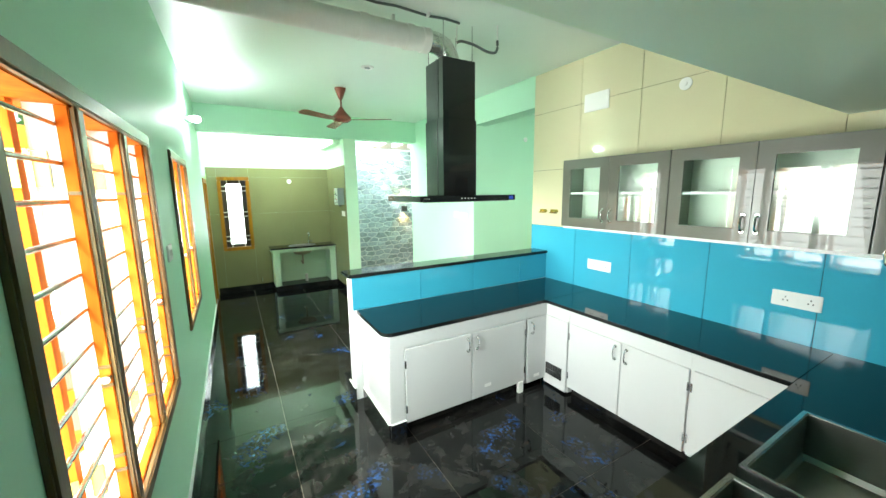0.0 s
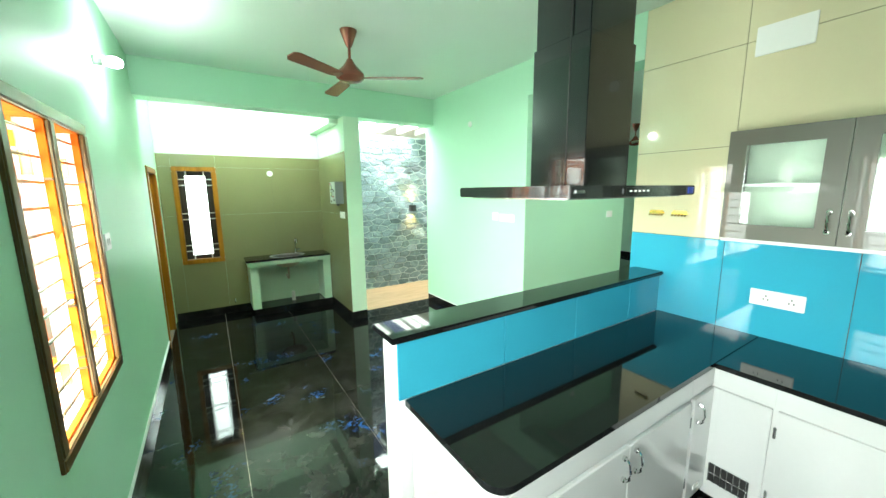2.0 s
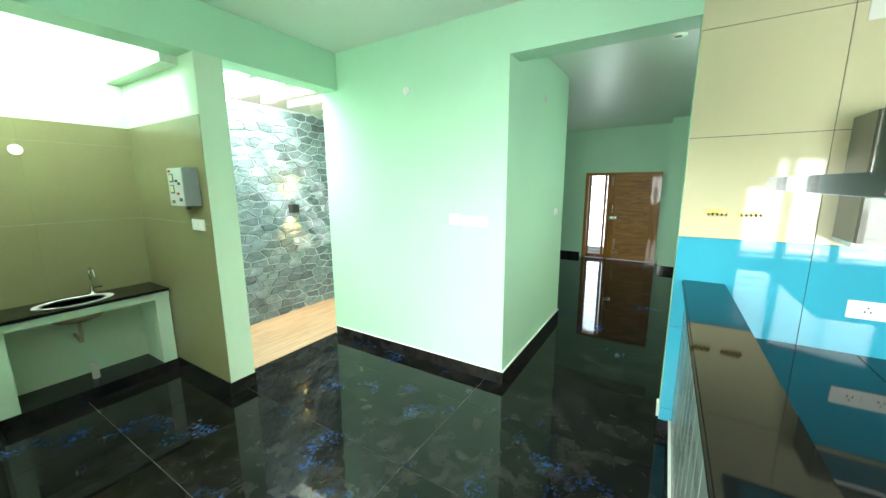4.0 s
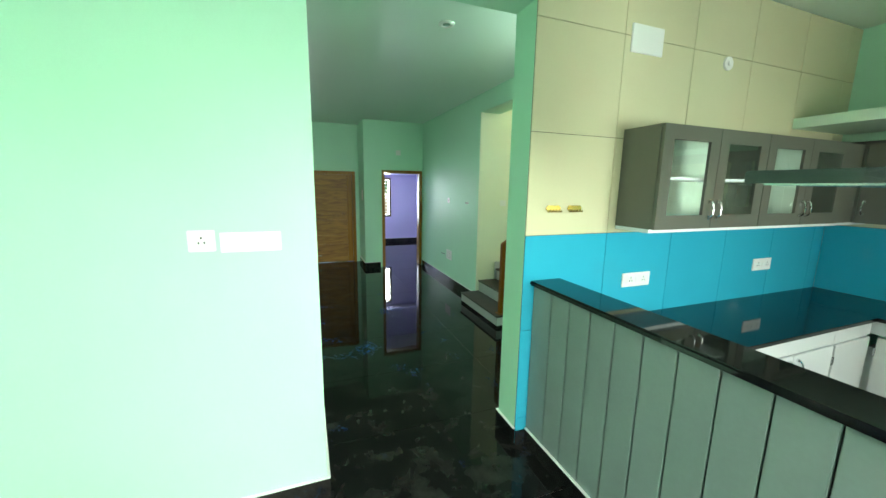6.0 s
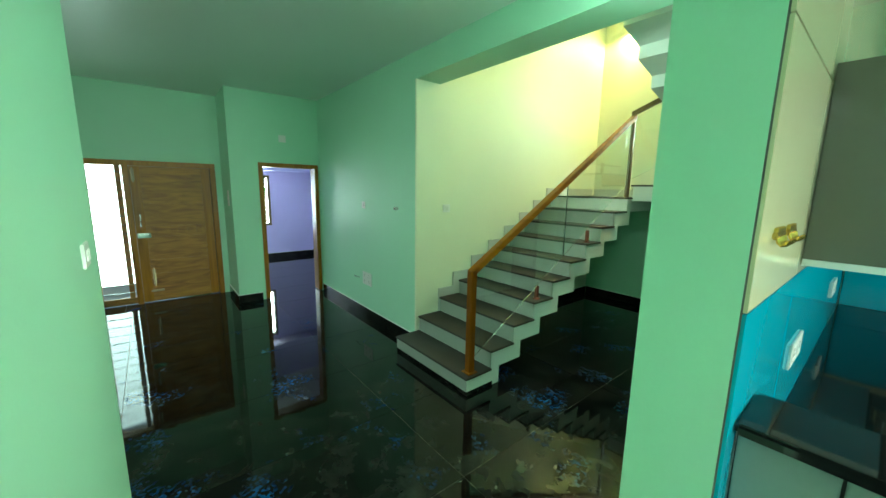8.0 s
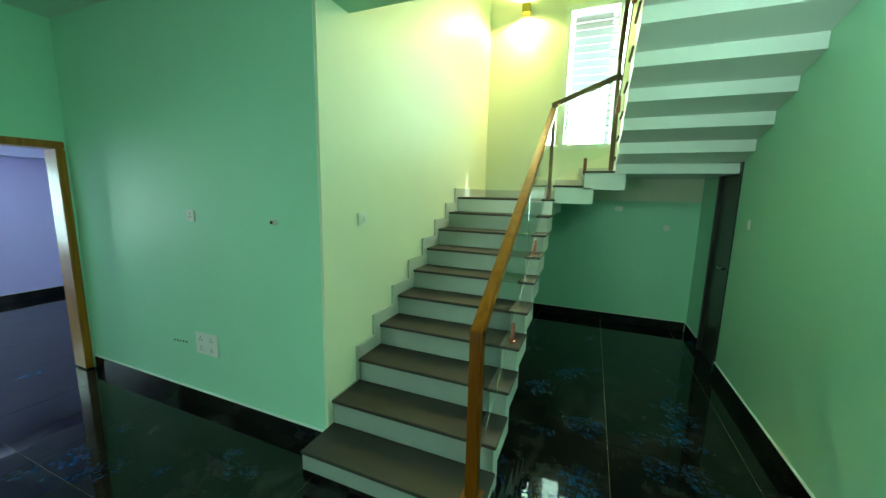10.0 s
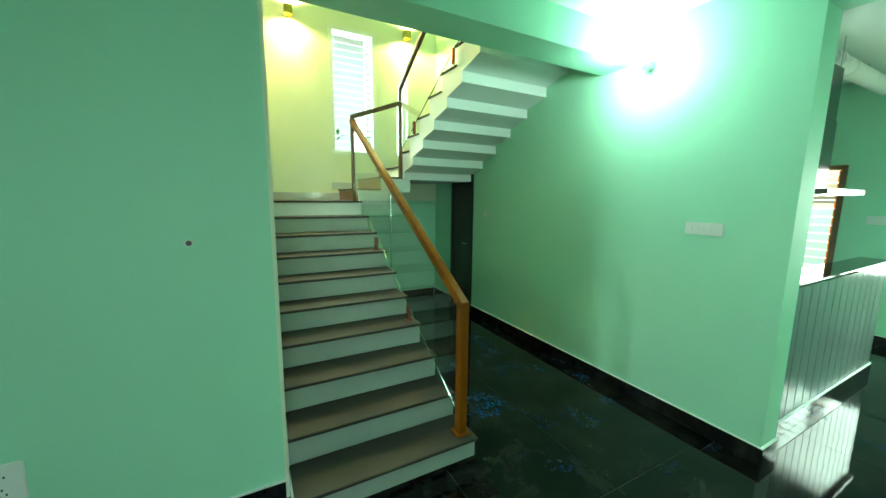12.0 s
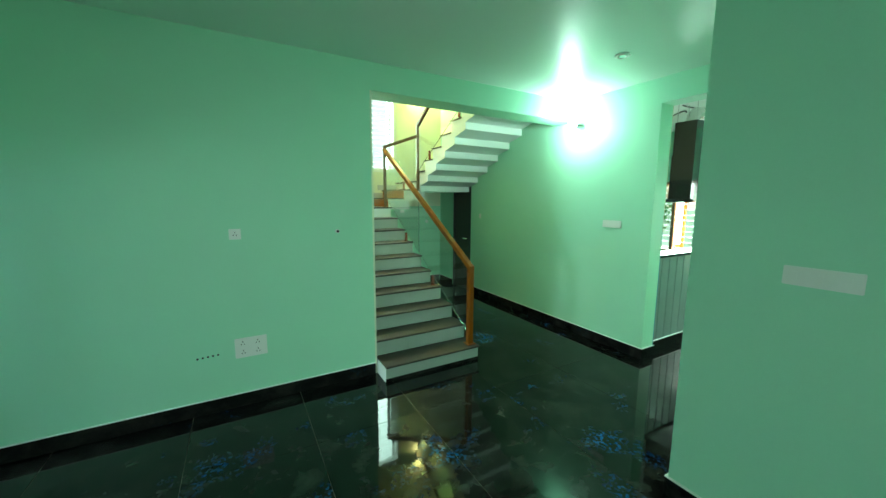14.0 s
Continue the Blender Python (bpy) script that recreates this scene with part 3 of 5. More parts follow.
for ya, yb2 in ((2.07, 0.85), (0.84, -0.40)):
    def zt(y):
        return PA[1] + slope * (y - PA[0])
    part("glass_panel", prism(bmesh.new(), [(ya, zt(ya) - 0.03), (yb2, zt(yb2) - 0.03), (yb2, zt(yb2) - 0.76), (ya, zt(ya) - 0.76)], "x", RX - 0.005, RX + 0.005), GLASS, rail, "clear glass panel")
part("glass_panel", prism(bmesh.new(), [(RX - 0.03, PB[1] - 0.02), (RX2 + 0.03, PC[1] - 0.04), (RX2 + 0.03, PC[1] - 0.72), (RX - 0.03, PB[1] - 0.72)], "y", -0.435, -0.425), GLASS, rail)
part("glass_panel", prism(bmesh.new(), [(-0.39, 2.92), (1.55, 4.04), (1.55, 3.35), (-0.39, 2.23)], "x", RX2 - 0.005, RX2 + 0.005), GLASS, rail)
for k in (4, 7):
    y = Y0 - (k - 1) * T - 0.10
    c = part("clamp", box(RX - 0.016, RX + 0.016, y - 0.016, y + 0.016, k * R, k * R + 0.13, bevel=0.004), COPPER, rail, "bronze glass clamp")
    part("base_plate", lathe(bmesh.new(), [(0.035, 0), (0.035, 0.008), (0.02, 0.012)], (RX, y, k * R), 20), COPPER, c)
for x, y, z in ((4.72, -0.44, LZ + 0.30), (RX2, 0.02, Z2 + 2 * RZ), (RX2, 0.9, Z2 + 5 * RZ)):
    part("clamp", box(x - 0.016, x + 0.016, y - 0.016, y + 0.016, z - 0.01, z + 0.13, bevel=0.004), COPPER, rail)

# ---- windows and doors ----
def window_casement(name, y0, y1, z0, z1, cuts, label):
    """Teak casement window in the west wall: brown face, orange lining, white outer rebate, bars, sashes swung out square to the wall."""
    w = tagged(new(name), label, "window", kind="structure")
    w.location = (-0.3, (y0 + y1) / 2, z0)
    f = 0.055
    face, mid, outer = (-0.205, -0.182), (-0.236, -0.2055), (-0.296, -0.2365)
    for a, b, c, d in ((y0, y1, z0, z0 + f), (y0, y1, z1 - f, z1)):
        part("window_frame", box(*face, a, b, c, d, bevel=0.006), BROWN, w, "brown painted frame")
    part("lining", box(*mid, y0, y1, z0, z0 + f, bevel=0.003), SHUTTER, w, "orange teak lining of the opening")
    part("lining", box(outer[0] - 0.06, mid[1], y0, y1, z1 - f, z1, bevel=0.003), SHUTTER, w, "orange teak lining of the opening")
    part("sill", box(-0.46, outer[1], y0, y1, z0, z0 + f - 0.012, bevel=0.004), WHITE, w, "white sill")
    for a in (y0, y1 - f):
        part("window_frame", box(*face, a, a + f, z0 + f, z1 - f, bevel=0.006), BROWN, w)
        part("lining", box(*mid, a, a + f, z0 + f, z1 - f, bevel=0.003), SHUTTER, w)
        part("rebate", box(*outer, a + 0.003, a + f - 0.003, z0 + f, z1 - f), WHITE, w, "white rebate")
    for c in cuts:
        m = part("mullion", box(face[0], face[1] - 0.006, c - f / 2, c + f / 2, z0 + f, z1 - f, bevel=0.006), BROWN, w)
        part("lining", box(*mid, c - f / 2, c + f / 2, z0 + f, z1 - f, bevel=0.003), SHUTTER, m, "orange teak")
        part("rebate", box(*outer, c - f / 2 + 0.003, c + f / 2 - 0.003, z0 + f, z1 - f), WHITE, m, "white rebate")
    edges = [y0 + f / 2, *cuts, y1 - f / 2]
    for a, b in zip(edges, edges[1:]):
        a, b = a + f / 2, b - f / 2
        n = 12
        for k in range(n):
            z = z0 + f + (z1 - z0 - 2 * f) * (k + 0.5) / n
            part("bar", cyl(bmesh.new(), (-0.242, a, z), (-0.242, b, z), 0.0075, 10), STEEL, w, "steel window bar")
        # casement sash, hinged at the far jamb and swung out square to the wall
        st, wd = 0.075, b - a
        turn = Matrix.Translation((-0.302, b - 0.012, 0)) @ Matrix.Rotation(radians(88), 4, "Z")

        def placed(bm):
            bmesh.ops.transform(bm, matrix=turn, verts=bm.verts)
            return bm
        sh = part("sash", placed(slab_mesh("x", -0.034, 0.0, 0.004, wd - 0.004, z0 + f, z1 - f, [(st, wd - st, z0 + f + st, z1 - f - st)])), SHUTTER, w, "orange teak casement sash swung open")
        part("pane", placed(box(-0.020, -0.014, st, wd - st, z0 + f + st, z1 - f - st)), GLASS, sh)
        for z in (z0 + 0.14, z1 - 0.28):
            part("hinge", bx(box(-0.294, -0.262, b - 0.0035, b + 0.0025, z, z + 0.10), -0.335, -0.306, b - 0.050, b - 0.0455, z, z + 0.10), BRASS, sh, "brass hinge")
        part("latch", cyl(bmesh.new(), (-0.218, b - 0.022, z0 + 0.52), (-0.218, b + 0.001, z0 + 0.52), 0.012, 14), CHROME, w, "small chrome latch")
        # thin dark strips across the far lining
        for z in (z0 + 0.20, z0 + 0.25, z0 + 0.49, z0 + 0.55, z1 - 0.30):
            part("keep", box(-0.235, -0.206, b - 0.004, b + 0.002, z, z + 0.010), BROWN, w, "thin dark strip across the lining")
    return w


window_casement("window_1", 0.84, 2.34, 0.725, 2.10, (1.36, 1.86), "three-light brown and teak window with steel bars and open shutters")
window_casement("window_2", 3.12, 4.13, 0.78, 2.115, (3.635,), "two-light brown and teak window with steel bars and open shutters")

w3 = tagged(new("window_3"), "narrow teak window with white grille in the niche", "window", kind="structure")
w3.location = (0.2, 7.5, 0.785)
for a, b, c, d in ((-0.05, 0.45, 0.785, 0.845), (-0.05, 0.45, 2.045, 2.105), (-0.05, 0.01, 0.845, 2.045), (0.39, 0.45, 0.845, 2.045)):
    part("window_frame", box(a, b, 7.425, 7.55, c, d, bevel=0.006), TEAK, w3, "teak window frame")
for a, b in ((0.01, 0.085), (0.315, 0.39)):
    part("sash", box(a, b, 7.505, 7.545, 0.845, 2.045, bevel=0.004), DARKWOOD, w3, "dark brown sash stile")
for c, d in ((0.845, 0.90), (1.985, 2.045)):
    part("sash", box(0.085, 0.315, 7.505, 7.545, c, d, bevel=0.004), DARKWOOD, w3, "dark brown sash rail")
for z in (0.96, 1.04, 1.40, 1.48, 1.86, 1.94):
    part("grille_bar", cyl(bmesh.new(), (0.01, 7.49, z), (0.39, 7.49, z), 0.007, 8), WHITE, w3)
for x in (0.10, 0.30):
    part("grille_bar", cyl(bmesh.new(), (x, 7.488, 0.845), (x, 7.488, 2.045), 0.007, 8), WHITE, w3)
part("pane", box(0.085, 0.315, 7.522, 7.528, 0.90, 1.985), GLASS, w3)

w4 = tagged(new("window_4"), "tall white stair window with horizontal bars", "window", kind="structure")
w4.location = (4.76, -1.6, 2.26)
for a, b, c, d in ((4.42, 5.10, 2.26, 2.32), (4.42, 5.10, 3.94, 4.00), (4.42, 4.48, 2.32, 3.94), (5.04, 5.10, 2.32, 3.94)):
    part("window_frame", box(a, b, -1.62, -1.494, c, d, bevel=0.006), WHITE, w4, "white painted frame")
part("sash", bx(box(4.49, 4.55, -1.66, -1.622, 2.32, 3.94), 5.0, 5.04, -1.66, -1.622, 2.32, 3.94), WHITE, w4)
for k in range(18):
    z = 2.36 + k * 0.09
    part("bar", cyl(bmesh.new(), (4.40, -1.53, z), (5.12, -1.53, z), 0.006, 8), STEEL, w4)

w5 = tagged(new("window_5"), "brown bedroom window with white grille", "window", kind="structure")
w5.location = (11.9, 2.3, 0.78)
for a, b, c, d in ((1.90, 2.70, 0.78, 0.84), (1.90, 2.70, 1.86, 1.92), (1.90, 1.96, 0.84, 1.86), (2.64, 2.70, 0.84, 1.86), (2.29, 2.33, 0.84, 1.86)):
    part("window_frame", box(11.785, 11.92, a, b, c, d, bevel=0.005), BROWN, w5, "dark brown window frame")
for k in range(9):
    part("bar", cyl(bmesh.new(), (11.86, 1.96, 0.93 + k * 0.105), (11.86, 2.64, 0.93 + k * 0.105), 0.006, 8), WHITE, w5)

w5.location += Vector((0.30, 0, 0))

# niche door, closed
d1 = tagged(new("door_1"), "closed brown wooden door in a teak frame", "door", kind="structure")
d1.location = (-0.3, 6.78, 0)
for a, b, c, d in ((6.39, 6.45, 0, 1.99), (7.11, 7.17, 0, 1.99), (6.39, 7.17, 1.99, 2.05)):
    part("door_frame", box(-0.36, -0.185, a, b, c, d, bevel=0.005), TEAK, d1, "teak door frame")
part("leaf", box(-0.30, -0.265, 6.45, 7.11, 0.005, 1.99), DOORWOOD, d1)
part("door_handle", cyl(bmesh.new(), (-0.265, 6.52, 1.0), (-0.225, 6.52, 1.0), 0.012, 12), CHROME, d1)

# bedroom doorway
d2 = tagged(new("door_2"), "teak door frame of an open bedroom doorway", "door", kind="structure")
d2.location = (8.5, 2.46, 0)
for a, b, c, d in ((2.04, 2.10, 0, 1.94), (2.835, 2.895, 0, 1.94), (2.04, 2.895, 1.94, 2.0)):
    part("door_frame", box(8.458, 8.65, a, b, c, d, bevel=0.006), TEAK, d2, "teak door frame")

d2.location += Vector((0.28, -0.06, 0.01))

# main door with barred side light
d3 = tagged(new("door_3"), "closed carved teak main door with barred side light", "door", kind="structure")
d3.location = (9.3, 4.0, 0)
for a, b, c, d in ((3.27, 3.34, 0, 1.92), (4.74, 4.81, 0, 1.92), (4.26, 4.33, 0, 1.92), (3.27, 4.81, 1.92, 1.99)):
    part("door_frame", box(9.196, 9.38, a, b, c, d, bevel=0.006), TEAK, d3, "teak door frame")
leaf = part("leaf", box(9.25, 9.29, 3.342, 4.258, 0.01, 1.918, bevel=0.003), DOORWOOD, d3, "panelled teak door leaf")
for z0, z1 in ((0.14, 0.42), (0.50, 0.62), (0.70, 0.95), (1.12, 1.42), (1.50, 1.82)):
    part("panel", box(9.232, 9.252, 3.46, 4.14, z0, z1, bevel=0.008), DOORWOOD, leaf)
for a, b in ((3.344, 3.452), (4.148, 4.256)):
    part("stile", box(9.228, 9.2515, a, b, 0.012, 1.914, bevel=0.005), TEAK, leaf, "golden teak stile")
for k in range(6):
    part("fluting", box(9.228, 9.252, 3.50 + k * 0.105, 3.57 + k * 0.105, 0.975, 1.095, bevel=0.006), DOORWOOD, leaf)
part("door_lock", box(9.212, 9.229, 4.10, 4.25, 0.935, 1.005, bevel=0.005), CHROME, leaf, "bright metal rim lock")
for y in (4.13, 4.175, 4.22):
    part("lock_knob", cyl(bmesh.new(), (9.213, y, 0.97), (9.194, y, 0.97), 0.014, 12), CHROME, leaf)
part("pull_handle", tube(bmesh.new(), [(9.229, 4.195, 1.08), (9.195, 4.195, 1.10), (9.188, 4.195, 1.18), (9.195, 4.195, 1.26), (9.229, 4.195, 1.28)], 0.010, 10), CHROME, leaf, "upright metal pull handle")
for y, z0, z1 in ((4.225, 1.70, 1.90), (4.115, 0.24, 0.50)):
    part("tower_bolt", cyl(bmesh.new(), (9.212, y, z0), (9.212, y, z1), 0.008, 10), BOLT, leaf, "slim dull metal bolt")
    part("bolt_plate", box(9.220, 9.2285, y - 0.018, y + 0.018, z0 + 0.02, z1 - 0.02, bevel=0.002), BOLT, leaf)
part("kick_bolt", box(9.210, 9.229, 4.02, 4.17, 0.155, 0.185, bevel=0.004), BOLT, leaf, "dull metal slide bolt")
part("sill_panel", box(9.25, 9.29, 4.33, 4.74, 0.01, 0.10), DOORWOOD, d3)
for y in (4.35, 4.68):
    part("stile", box(9.25, 9.29, y, y + 0.055, 0.10, 1.92), DOORWOOD, d3)
part("pane", box(9.30, 9.306, 4.33, 4.74, 0.10, 1.92), GLASS, d3)
for k in range(15):
    z = 0.18 + k * 0.118
    part("bar", cyl(bmesh.new(), (9.235, 4.33, z), (9.235, 4.74, z), 0.006, 8), STEEL, d3)

d3.location += Vector((0.29, 0, 0))

# dark door under the stairs
d4 = tagged(new("door_4"), "dark brown wooden door under the stairs", "door", kind="structure")
d4.location = (3.4, -0.64, 0)
for a, b, c, d in ((-0.95, -0.90, 0, 1.93), (-0.38, -0.33, 0, 1.93), (-0.95, -0.33, 1.93, 1.98)):
    part("door_frame", box(3.33, 3.428, a, b, c, d, bevel=0.004), DARKP, d4, "black door frame")
leaf = part("leaf", box(3.36, 3.395, -0.90, -0.38, 0.005, 1.93), DARKWOOD, d4)
part("door_handle", tube(bmesh.new(), [(3.395, -0.45, 1.0), (3.44, -0.45, 1.0), (3.445, -0.46, 1.0), (3.445, -0.56, 1.0)], 0.010, 8), CHROME, leaf)

# ---- kitchen ----
FACES = {"-y": (0, -1), "+y": (0, 1), "-x": (-1, 0), "+x": (1, 0)}


def fbox(face, front, u0, u1, d0, d1, z0, z1, bevel=0.0, bm=None):
    """A box on a front plane: u runs along the front, d stands out of it."""
    sx, sy = FACES[face]
    s = sx + sy
    a, b = sorted((front + s * d0, front + s * d1))
    bm = bm or bmesh.new()
    return bx(bm, u0, u1, a, b, z0, z1, bevel) if sx == 0 else bx(bm, a, b, u0, u1, z0, z1, bevel)


def fpt(face, front, u, d, z):
    sx, sy = FACES[face]
    return (u, front + sy * d, z) if sx == 0 else (front + sx * d, u, z)


def bow_handle(face, front, u, z, parent, length=0.10):
    """An upright chrome bow handle on two small feet."""
    pts = [fpt(face, front, u, d, z + h) for d, h in ((0, -length / 2), (0.018, -length / 2), (0.03, -length / 3), (0.034, 0), (0.03, length / 3), (0.018, length / 2), (0, length / 2))]
    h = part("handle", tube(bmesh.new(), pts, 0.0065, 8), CHROME, parent, "chrome bow handle", smooth=True)
    for s in (-1, 1):
        part("foot", cyl(bmesh.new(), fpt(face, front, u, 0, z + s * length / 2), fpt(face, front, u, 0.010, z + s * length / 2), 0.012, 12), CHROME, h)


def base_unit(face, front, back, u0, u1, doors, label, group="base cabinets", plinth=0.09, tall=0.785, inner=0.785):
    """A base cabinet: carcass, recessed black plinth, slab doors (u0, u1, handle side, z0)."""
    c = thing("base_cabinet", fpt(face, front, (u0 + u1) / 2, -0.2, 0), label, "cabinet", group)
    depth = abs(back - front)
    part("carcass", fbox(face, front, u0, u1, -depth, 0, plinth, inner), GLOSSW, c)
    part("plinth", fbox(face, front, u0 + 0.002, u1 - 0.002, -depth, -0.05, 0, plinth), SKIRT, c, "black stone plinth")
    part("top_rail", fbox(face, front, u0, u1, 0, 0.012, tall - 0.10, tall - 0.004, bevel=0.002), GLOSSW, c)
    for a, b, side, z0 in doors:
        d = part("door", fbox(face, front, a + 0.003, b - 0.003, 0.001, 0.022, z0, tall - 0.115, bevel=0.003), GLOSSW, c, "glossy pale grey door")
        if side:
            bow_handle(face, front + FACES[face][0] * 0.022 + FACES[face][1] * 0.022, b - 0.045 if side > 0 else a + 0.045, tall - 0.20, d)
        hinge_u = a + 0.002 if side > 0 else b - 0.002
        for z in (z0 + 0.08, tall - 0.26):
            part("hinge", fbox(face, front, hinge_u - 0.006, hinge_u + 0.006, 0.012, 0.026, z, z + 0.06, bevel=0.002), STEEL, d)
    return c


c1 = base_unit("-y", 2.205, 2.82, 1.03, 2.33, [(1.145, 1.735, 1, 0.09), (1.735, 2.31, -1, 0.09)], "pale grey two-door base cabinet under the bar counter")
part("post", fbox("-y", 2.205, 1.03, 1.138, 0, 0.010, 0.108, 0.685), GLOSSW, c1)
part("end_panel", box(1.022, 1.03, 2.20, 2.82, 0.0, 0.785), GLOSSW, c1, "white end panel")
part("badge", fbox("-y", 2.205, 1.86, 1.93, 0.022, 0.026, 0.165, 0.195, bevel=0.002), PLASTIC, c1, "small white plate")
part("bracket", box(2.235, 2.285, 2.17, 2.20, 0.0, 0.10), PLASTIC, c1, "white leg bracket")
c2 = base_unit("-y", 2.205, 2.82, 2.33, 2.585, [(2.335, 2.58, -1, 0.06)], "narrow pale grey base cabinet in the corner", plinth=0.05)
part("badge", fbox("-y", 2.205, 2.42, 2.49, 0.022, 0.026, 0.10, 0.13, bevel=0.002), PLASTIC, c2)
c3 = base_unit("-x", 2.585, 3.20, 1.93, 2.203, [(1.935, 2.20, 0, 0.02)], "pale grey base panel with a vent grille", plinth=0.02)
vent = part("vent", fbox("-x", 2.585, 1.985, 2.165, 0.022, 0.028, 0.115, 0.225), DARKP, c3, "dark slotted vent grille")
for k in range(7):
    u = 1.99 + k * 0.0285
    part("slat", fbox("-x", 2.585, u, u + 0.004, 0.027, 0.034, 0.115, 0.225), STEEL, vent)
part("slat", fbox("-x", 2.585, 1.985, 2.165, 0.0275, 0.0335, 0.168, 0.174), STEEL, vent)
c4 = base_unit("-x", 2.585, 3.20, 0.97, 1.93, [(1.44, 1.92, -1, 0.09), (0.975, 1.44, 1, 0.09)], "pale grey two-door base cabinet along the tiled wall")
c5 = base_unit("-x", 2.585, 3.20, 0.49, 0.97, [(0.50, 0.96, 0, 0.09)], "pale grey single-door base cabinet near the sink")
c6 = base_unit("+y", 0.455, -0.17, 0.97, 2.585, [(0.98, 1.50, 1, 0.09), (1.50, 2.02, -1, 0.09), (2.02, 2.54, -1, 0.09)], "pale grey three-door base cabinet under the sink", inner=0.58)

top = thing("worktop", (2.9, 1.3, 0.785), "polished black granite worktop in a U shape", "worktop")
arc = [(1.07 + 0.08 * math.cos(a), 2.27 + 0.08 * math.sin(a)) for a in (radians(180 + 9 * k) for k in range(11))]
slab = prism(bmesh.new(), arc + [(2.548, 2.19), (3.198, 2.19), (3.198, 2.818), (0.99, 2.818)], "z", 0.787, 0.815)
part("slab", slab, GRANITE, top, "black granite slab")
part("slab", box(2.548, 3.198, 0.5, 2.188, 0.787, 0.815, bevel=0.003), GRANITE, top)
# sink counter with two cut-outs
SX = ((1.18, 1.56), (1.66, 2.26))
SY0, SY1 = -0.06, 0.37
part("slab", box(0.95, SX[0][0], -0.168, 0.498, 0.787, 0.815), GRANITE, top)
part("slab", box(SX[0][0], SX[1][1], SY1, 0.498, 0.787, 0.815), GRANITE, top)
part("slab", box(SX[0][0], SX[1][1], -0.168, SY0, 0.787, 0.815), GRANITE, top)
part("slab", box(SX[0][1], SX[1][0], SY0, SY1, 0.787, 0.815), GRANITE, top)
part("slab", box(SX[1][1], 3.198, -0.168, 0.498, 0.787, 0.815), GRANITE, top)
def open_tub(x0, x1, y0, y1, z0, z1, t):
    """A welded sheet tub, open at the top, its floor dished towards the drain."""
    bm = bmesh.new()
    rings = []
    for d, z in ((0, z0), (0, z1), (t, z1), (t, z0 + 0.035), (t + 0.012, z0 + 0.012), (t + 0.035, z0 + 0.008)):
        rings.append([bm.verts.new(v) for v in ((x0 + d, y0 + d, z), (x1 - d, y0 + d, z), (x1 - d, y1 - d, z), (x0 + d, y1 - d, z))])
    for lo, hi in zip(rings, rings[1:]):
        for k in range(4):
            bm.faces.new((lo[k], lo[(k + 1) % 4], hi[(k + 1) % 4], hi[k]))
    bm.faces.new(rings[0])
    c = bm.verts.new(((x0 + x1) / 2, (y0 + y1) / 2, z0 + 0.005))
    for k in range(4):
        bm.faces.new((rings[-1][k], rings[-1][(k + 1) % 4], c))
    return bm


sink = thing("kitchen_sink", (1.7, 0.15, 0.6), "stainless steel double-bowl sink set in granite", "sink")
for a, b in SX:
    bm = bmesh.new()
    w = 0.012
    for q in ((a - w, b + w, SY1, SY1 + w + 0.004), (a - w, b + w, SY0 - w - 0.004, SY0), (a - w, a, SY0, SY1), (b, b + w, SY0, SY1)):
        bx(bm, q[0], q[1], q[2], q[3], 0.8155, 0.8205)
    part("rim", bm, STEEL, sink, "steel rim")
    bowl = part("bowl", open_tub(a, b, SY0, SY1, 0.594, 0.8155, 0.004), BOWL, sink, "brushed steel bowl, darkened for its inner shade")
    part("drain", lathe(bmesh.new(), [(0.045, 0), (0.045, 0.004), (0.03, 0.006), (0.012, 0.003)], ((a + b) / 2, 0.15, 0.600), 24), CHROME, bowl)

# bar wall with granite coping
bar = thing("bar_wall", (2.1, 2.9, 0), "half-height bar wall with granite coping, blue tiles and planks", "bar wall")
part("core", box(0.96, 3.20, 2.832, 2.972, 0, 1.10), WHITE, bar, "white painted wall core")
part("coping", box(0.92, 3.198, 2.79, 3.02, 1.10, 1.13, bevel=0.008), GRANITE, bar, "polished black granite coping")
for a, b in ((0.962, 1.597), (1.60, 2.197), (2.20, 2.797), (2.80, 3.198)):
    part("tile", box(a, b, 2.82, 2.832, 0.816, 1.099, bevel=0.0015), BLUE, bar, "glossy blue tile")
cuts = [0.96] + [3.015 - 0.1535 * k for k in range(13, -1, -1)] + [3.196]
for a, b in zip(cuts, cuts[1:]):
    part("plank", box(a + 0.003, b - 0.003, 2.972, 2.988, 0.10, 1.098, bevel=0.003), PANEL, bar, "grey-green vertical plank")
part("groove_back", box(0.962, 3.197, 2.970, 2.976, 0.0, 1.098), DARKP, bar)
structure("baseboard", box(3.187, 3.1985, 2.992, 3.066, 0.0, 0.098), SKIRT, "polished black stone skirting", "skirting")


